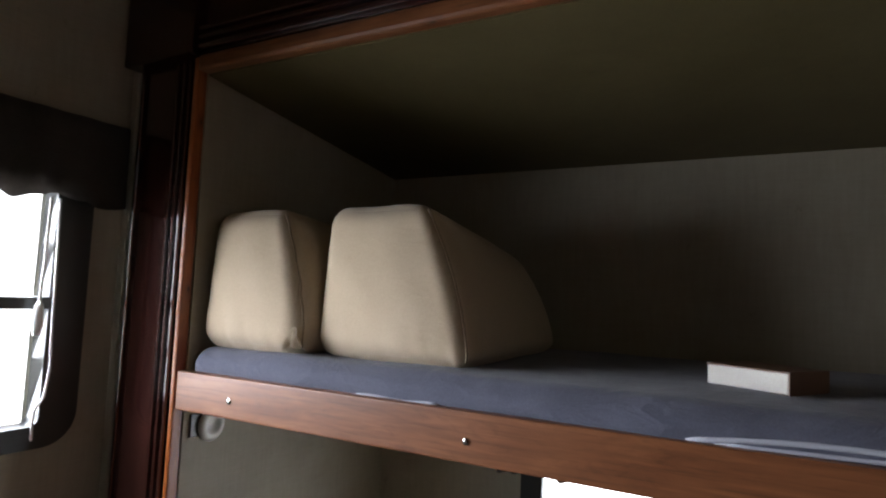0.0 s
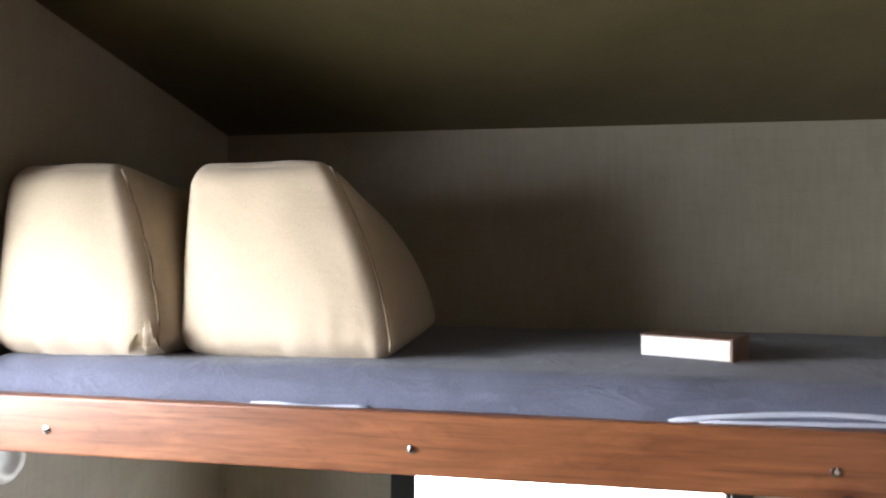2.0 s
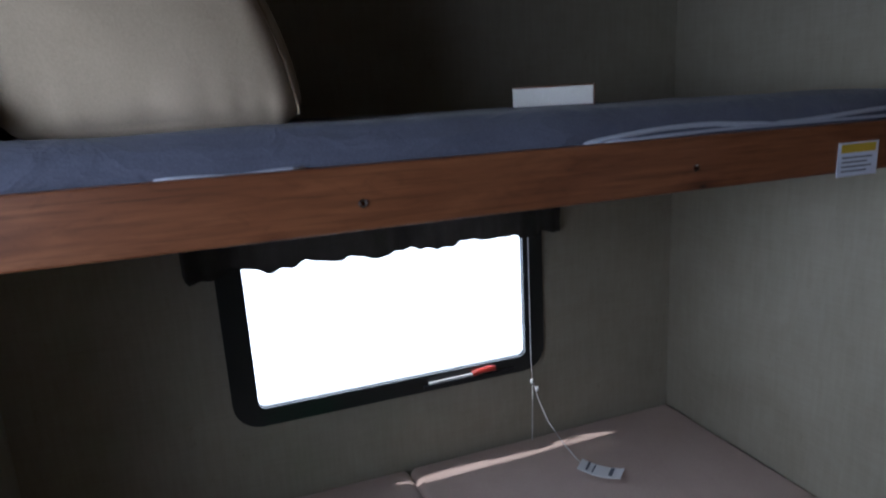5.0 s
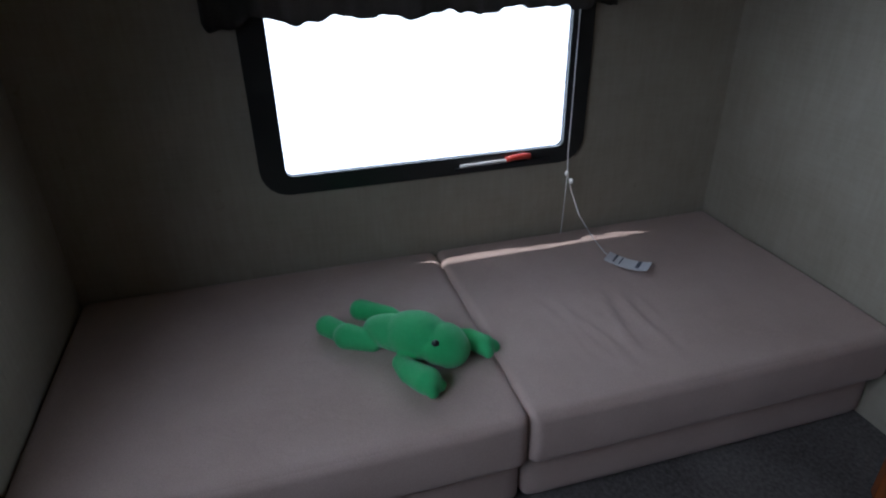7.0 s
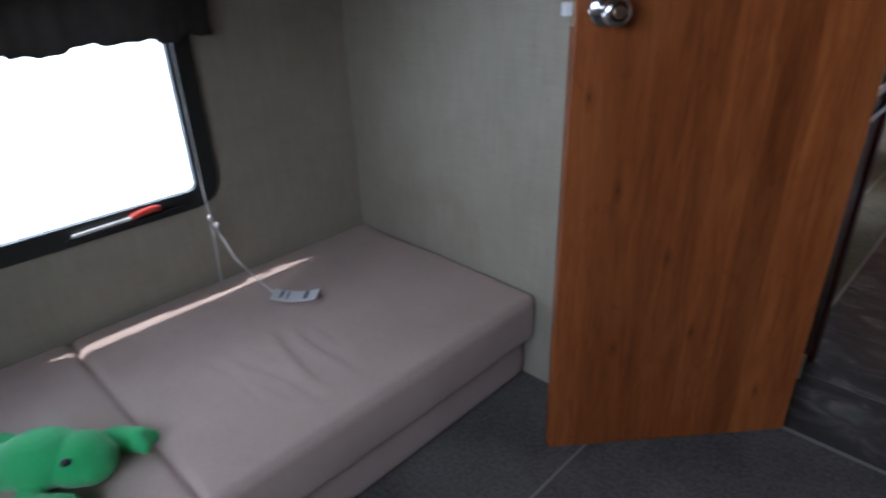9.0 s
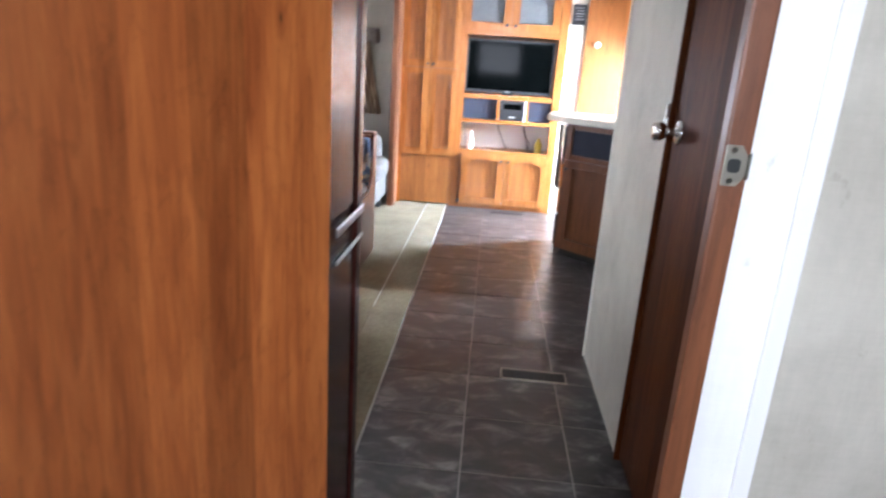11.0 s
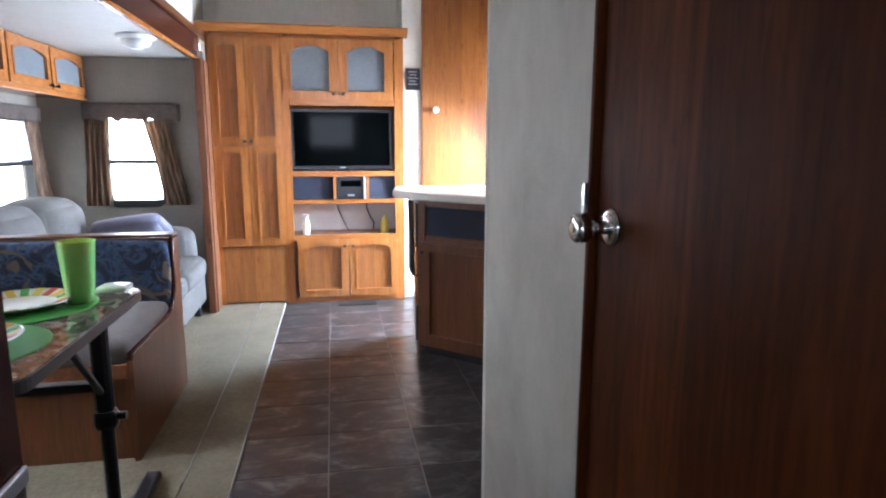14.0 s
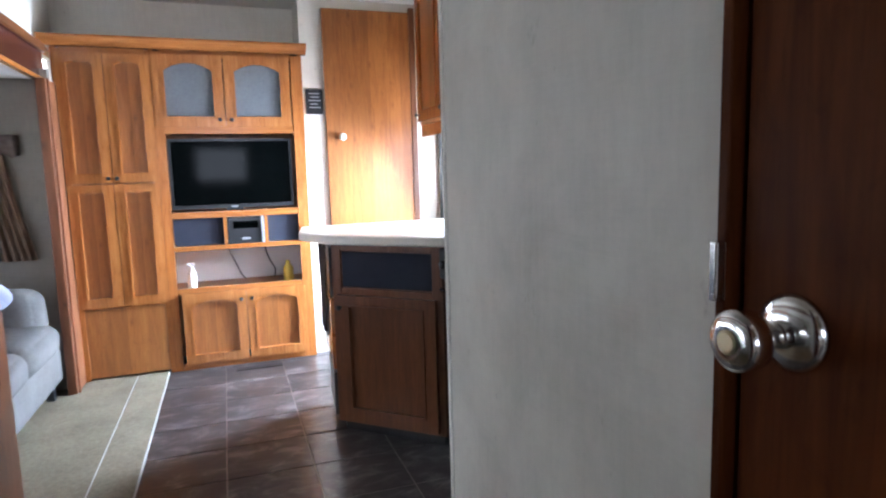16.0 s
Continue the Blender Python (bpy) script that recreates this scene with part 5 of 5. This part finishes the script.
bench()
t = thing("dinette_table", (-1.2, 1.3, 0.0), "glossy dark marble-look table on a black steel leg", "table")
bm = prism_bm(rounded_rect(-1.82, -0.515, 0.93, 1.685, 0.05), "z", 0.735, 0.762)
part("tabletop", bm, M_TABLE, t)
part("edge_band", ring_bm(rounded_rect(-1.823, -0.512, 0.927, 1.688, 0.052), rounded_rect(-1.8195, -0.5155, 0.9305, 1.6845, 0.05), "z", 0.733, 0.7585), M_BLACK_PLASTIC, t)
LX, LY = -0.605, 1.56
part("leg", tube_bm([(LX, LY, 0.05), (LX, LY, 0.44)], 0.019, 12), M_METAL_BLACK, t)
part("upper_leg", tube_bm([(LX, LY, 0.40), (LX, LY, 0.733)], 0.025, 12), M_METAL_BLACK, t)
part("collar", lathe_bm([(0.03, 0.0), (0.033, 0.01), (0.033, 0.04), (0.028, 0.05)], (LX, LY, 0.39), "z", 14), M_METAL_BLACK, t)
part("clamp_knob", tube_bm([(LX + 0.02, LY, 0.42), (LX + 0.055, LY, 0.42)], 0.012, 10), M_METAL_BLACK, t)
part("foot", box_bm(LX - 0.025, LX + 0.025, LY - 0.32, LY + 0.38, 0.008, 0.045, 0.010), M_METAL_BLACK, t)
part("stretcher", box_bm(-1.70, LX - 0.02, LY - 0.02, LY + 0.02, 0.50, 0.525, 0.004), M_METAL_BLACK, t)
part("brace", tube_bm([(LX, LY - 0.02, 0.50), (LX - 0.02, LY - 0.20, 0.725)], 0.010, 8), M_METAL_BLACK, t)


def place_setting(x, y):
    t = thing("placemat", (x, y, 0.763), "green round placemat on the table", "placemat", group="place settings")
    part("disc", lathe_bm([(0.175, 0.0), (0.178, 0.001), (0.175, 0.003)], (x, y, 0.7625), "z", 40), M_MAT, t)
    t = thing("plate", (x, y, 0.766), "white plate with red, yellow and green stripes round its rim", "plate", group="place settings")
    bm = lathe_bm([(0.075, 0.0), (0.080, 0.004), (0.125, 0.018), (0.128, 0.020), (0.122, 0.021), (0.078, 0.008), (0.001, 0.007)], (x, y, 0.7658), "z", 40)
    p = part("dish", bm, M_PLATE, t, smooth=True)
    for k in range(20):
        a = 2 * math.pi * k / 20
        ca, sa = math.cos(a), math.sin(a)
        m = Matrix.Translation((x + 0.102 * ca, y + 0.102 * sa, 0.7816)) @ Matrix.Rotation(a, 4, "Z") @ Matrix.Rotation(radians(-16.5), 4, "Y")
        bm = box_bm(-0.020, 0.020, -0.010, 0.010, 0.0, 0.0012, 0)
        bm.transform(m)
        part("stripe", bm, (M_RED, M_BOTTLE, M_MAT, M_YELLOW)[k % 4], p)


place_setting(-0.755, 1.485)
place_setting(-0.735, 1.15)
t = thing("cup", (-0.622, 1.515, 0.766), "tall lime-green plastic tumbler on the table", "cup")
part("wall", lathe_bm([(0.030, 0.0), (0.033, 0.004), (0.046, 0.163), (0.047, 0.165), (0.044, 0.165), (0.031, 0.008), (0.001, 0.006)], (-0.622, 1.515, 0.766), "z", 32), M_CUP, t, smooth=True)
t = thing("napkin", (-0.60, 1.56, 0.77), "crumpled white napkin beside the cup", "napkin")
bm = soft_box_bm(-0.612, -0.535, 1.565, 1.655, 0.7685, 0.784, 0.006, 0.002, 14, 12.0, 0.012)
part("paper", bm, M_PLATE, t, smooth=True)

# sofa
t = thing("sofa", (-1.3, 3.55, 0.0), "grey-beige microfibre sofa with rounded back cushions", "sofa")
part("base", soft_box_bm(-1.84, -0.85, 2.93, 4.20, 0.09, 0.30, 0.03, 0.006, 10, 1.0), M_SOFA, t, smooth=True)
for y0, y1, sd in ((2.94, 3.48, 2.0), (3.485, 4.02, 6.0)):
    part("seat_cushion", soft_box_bm(-1.70, -0.80, y0, y1, 0.295, 0.455, 0.06, 0.02, 14, sd, 0.006), M_SOFA, t, smooth=True)
    part("back_cushion", soft_box_bm(-1.84, -1.50, y0, y1, 0.44, 0.84, 0.11, 0.03, 14, sd + 1, 0.006), M_SOFA, t, smooth=True)
part("armrest", soft_box_bm(-1.80, -0.90, 4.03, 4.23, 0.28, 0.625, 0.075, 0.015, 14, 9.0, 0.004), M_SOFA, t, smooth=True)
part("armrest", soft_box_bm(-1.80, -0.90, 2.875, 2.935, 0.28, 0.60, 0.025, 0.005, 10, 11.0, 0.004), M_SOFA, t, smooth=True)
for y in (3.0, 4.12):
    for x in (-1.75, -0.90):
        part("foot", box_bm(x - 0.02, x + 0.02, y - 0.02, y + 0.02, 0.006, 0.095, 0.003), M_BLACK_PLASTIC, t)
t = thing("throw_pillow", (-1.25, 3.9, 0.46), "plum-grey throw pillow lying on the sofa arm", "pillow")
bm = soft_box_bm(-0.21, 0.21, -0.14, 0.14, -0.05, 0.05, 0.05, 0.02, 12, 4.0, 0.006)
bm.transform(Matrix.Translation((-1.22, 3.93, 0.63)) @ Matrix.Rotation(radians(-8), 4, "Y") @ Matrix.Rotation(radians(-35), 4, "X"))
part("cover", bm, M_PLUM, t, smooth=True)

# slide-out window dressing and cabinets
valance("window_valance", "y", 4.298, -1, -1.58, -0.965, 1.335, 1.445, M_VALANCE2, "taupe printed padded valance over the end window", 0.05, 3, 2.0)


def curtain(axis, a, sign, u0, u1, z0, z1, seed, label):
    rows = []
    n = 60
    for j in range(11):
        f = j / 10
        row = []
        for i in range(n + 1):
            u = i / n
            pinch = 1 - 0.25 * math.sin(math.pi * min(1, f * 1.1)) * 0.5
            mid = (u0 + u1) / 2
            uu = mid + (u0 + (u1 - u0) * u - mid) * pinch + (0.11 * (f - 0.35) if seed > 2 else -0.02 * f)
            out = 0.03 + 0.016 * math.sin(u * 4.5 * 2 * math.pi + seed + 0.5 * f) * (0.5 + 0.5 * f)
            row.append((uu, a + sign * out, z1 - (z1 - z0) * f) if axis == "y" else (a + sign * out, uu, z1 - (z1 - z0) * f))
        rows.append(row)
    return tagged(part("curtain", thicken(strip_bm(rows), 0.002), M_CURTAIN, smooth=True), label, "curtain", "slide-out curtains")


curtain("y", 4.296, -1, -1.57, -1.41, 0.765, 1.34, 1.0, "gold-brown satin curtain beside the end window")
curtain("y", 4.296, -1, -1.165, -0.995, 0.765, 1.34, 3.0, "gold-brown satin curtain beside the end window")
valance("window_valance", "x", -1.848, 1, 2.3, 4.24, 1.315, 1.41, M_VALANCE2, "taupe printed valance over the sofa window", 0.05, 8, 5.0)
curtain("x", -1.846, 1, 4.08, 4.25, 0.745, 1.32, 3.5, "gold-brown satin curtain beside the sofa window")
t = thing("window_blind", (-1.84, 3.0, 1.06), "white pleated blind half drawn over the sofa window", "blind")
for k in range(14):
    part("pleat", box_bm(-1.838, -1.826, 2.42, 4.10, 1.08 + k * 0.018, 1.096 + k * 0.018, 0.004), M_BLIND, t)
t = thing("overhead_cabinet", (-1.7, 3.2, 1.43), "honey-oak overhead cabinet with grey inset doors in the slide-out", "cabinet")
part("body", box_bm(-1.848, -1.555, 2.30, 4.295, 1.476, 1.743, 0.003), M_OAK_Y, t)
part("bottom_rail", box_bm(-1.56, -1.535, 2.30, 4.295, 1.456, 1.4755, 0.003), M_OAK_Y, t)
TO = Matrix.Translation((-1.555, 2.30, 0)) @ Matrix.Rotation(radians(90), 4, "Z")
for k in range(4):
    cabinet_door(t, 0.02 + k * 0.49, 0.49 + k * 0.49, 1.49, 1.73, 0.0, M_OAK_Y, M_FROST, 0.03, 0.038, ((0.46 if k % 2 == 0 else 0.05) + k * 0.49, 1.51), turn=TO, panel_label="grey reeded inset")
t = thing("ceiling_vent", (-0.96, 3.40, 1.745), "round white domed vent on the slide-out ceiling", "ceiling vent")
part("ring", lathe_bm([(0.098, 0.0), (0.098, -0.012), (0.088, -0.020), (0.074, -0.022)], (-0.96, 3.40, 1.7445), "z", 32), M_WHITE_PLASTIC, t, smooth=True)
part("dome", lathe_bm([(0.074, -0.0225), (0.070, -0.040), (0.056, -0.055), (0.030, -0.062), (0.004, -0.064)], (-0.96, 3.40, 1.7445), "z", 32), M_WHITE_PLASTIC, t, smooth=True)
for k in range(3):
    part("louvre", lathe_bm([(0.066 - k * 0.018, -0.043 - k * 0.009), (0.069 - k * 0.018, -0.048 - k * 0.009), (0.062 - k * 0.018, -0.051 - k * 0.009)], (-0.96, 3.40, 1.7445), "z", 28), M_WHITE_PLASTIC, t, smooth=True)
t = thing("ceiling_light", (0.95, 4.0, 2.27), "round white ceiling light, switched off, above the kitchen", "ceiling light")
part("shade", lathe_bm([(0.12, 0.0), (0.118, -0.015), (0.08, -0.032), (0.001, -0.036)], (0.95, 4.0, 2.2995), "z", 28), M_WHITE_PLASTIC, t, smooth=True)

# ---- floor tiles, last ----
TILE, GAP = 0.341, 0.0045
TILE_Y = 0.309
TY0 = 1.583 - 5 * TILE_Y
shape = {}
for i in range(-1, 5):
    for j in range(0, 16):
        x0, x1 = max(-0.328, i * TILE + GAP / 2), min(1.498, (i + 1) * TILE - GAP / 2)
        y0, y1 = max(0.078, TY0 + j * TILE_Y + GAP / 2), min(4.745, TY0 + (j + 1) * TILE_Y - GAP / 2)
        if x1 - x0 < 0.02 or y1 - y0 < 0.02:
            continue
        key = (round(x1 - x0, 3), round(y1 - y0, 3))
        if key not in shape:
            bm = box_bm(-key[0] / 2, key[0] / 2, -key[1] / 2, key[1] / 2, -0.0024, 0.0, 0.0012, 1)
            shape[key] = bpy.data.meshes.new("tile")
            bm.to_mesh(shape[key])
            bm.free()
            shape[key].materials.append(M_SLATE)
        tile = new("tile", shape[key])
        tile.location = ((x0 + x1) / 2, (y0 + y1) / 2, 0.0)
        tile.parent = FLOOR
        tile.matrix_parent_inverse = WORLD_OF[FLOOR].inverted()
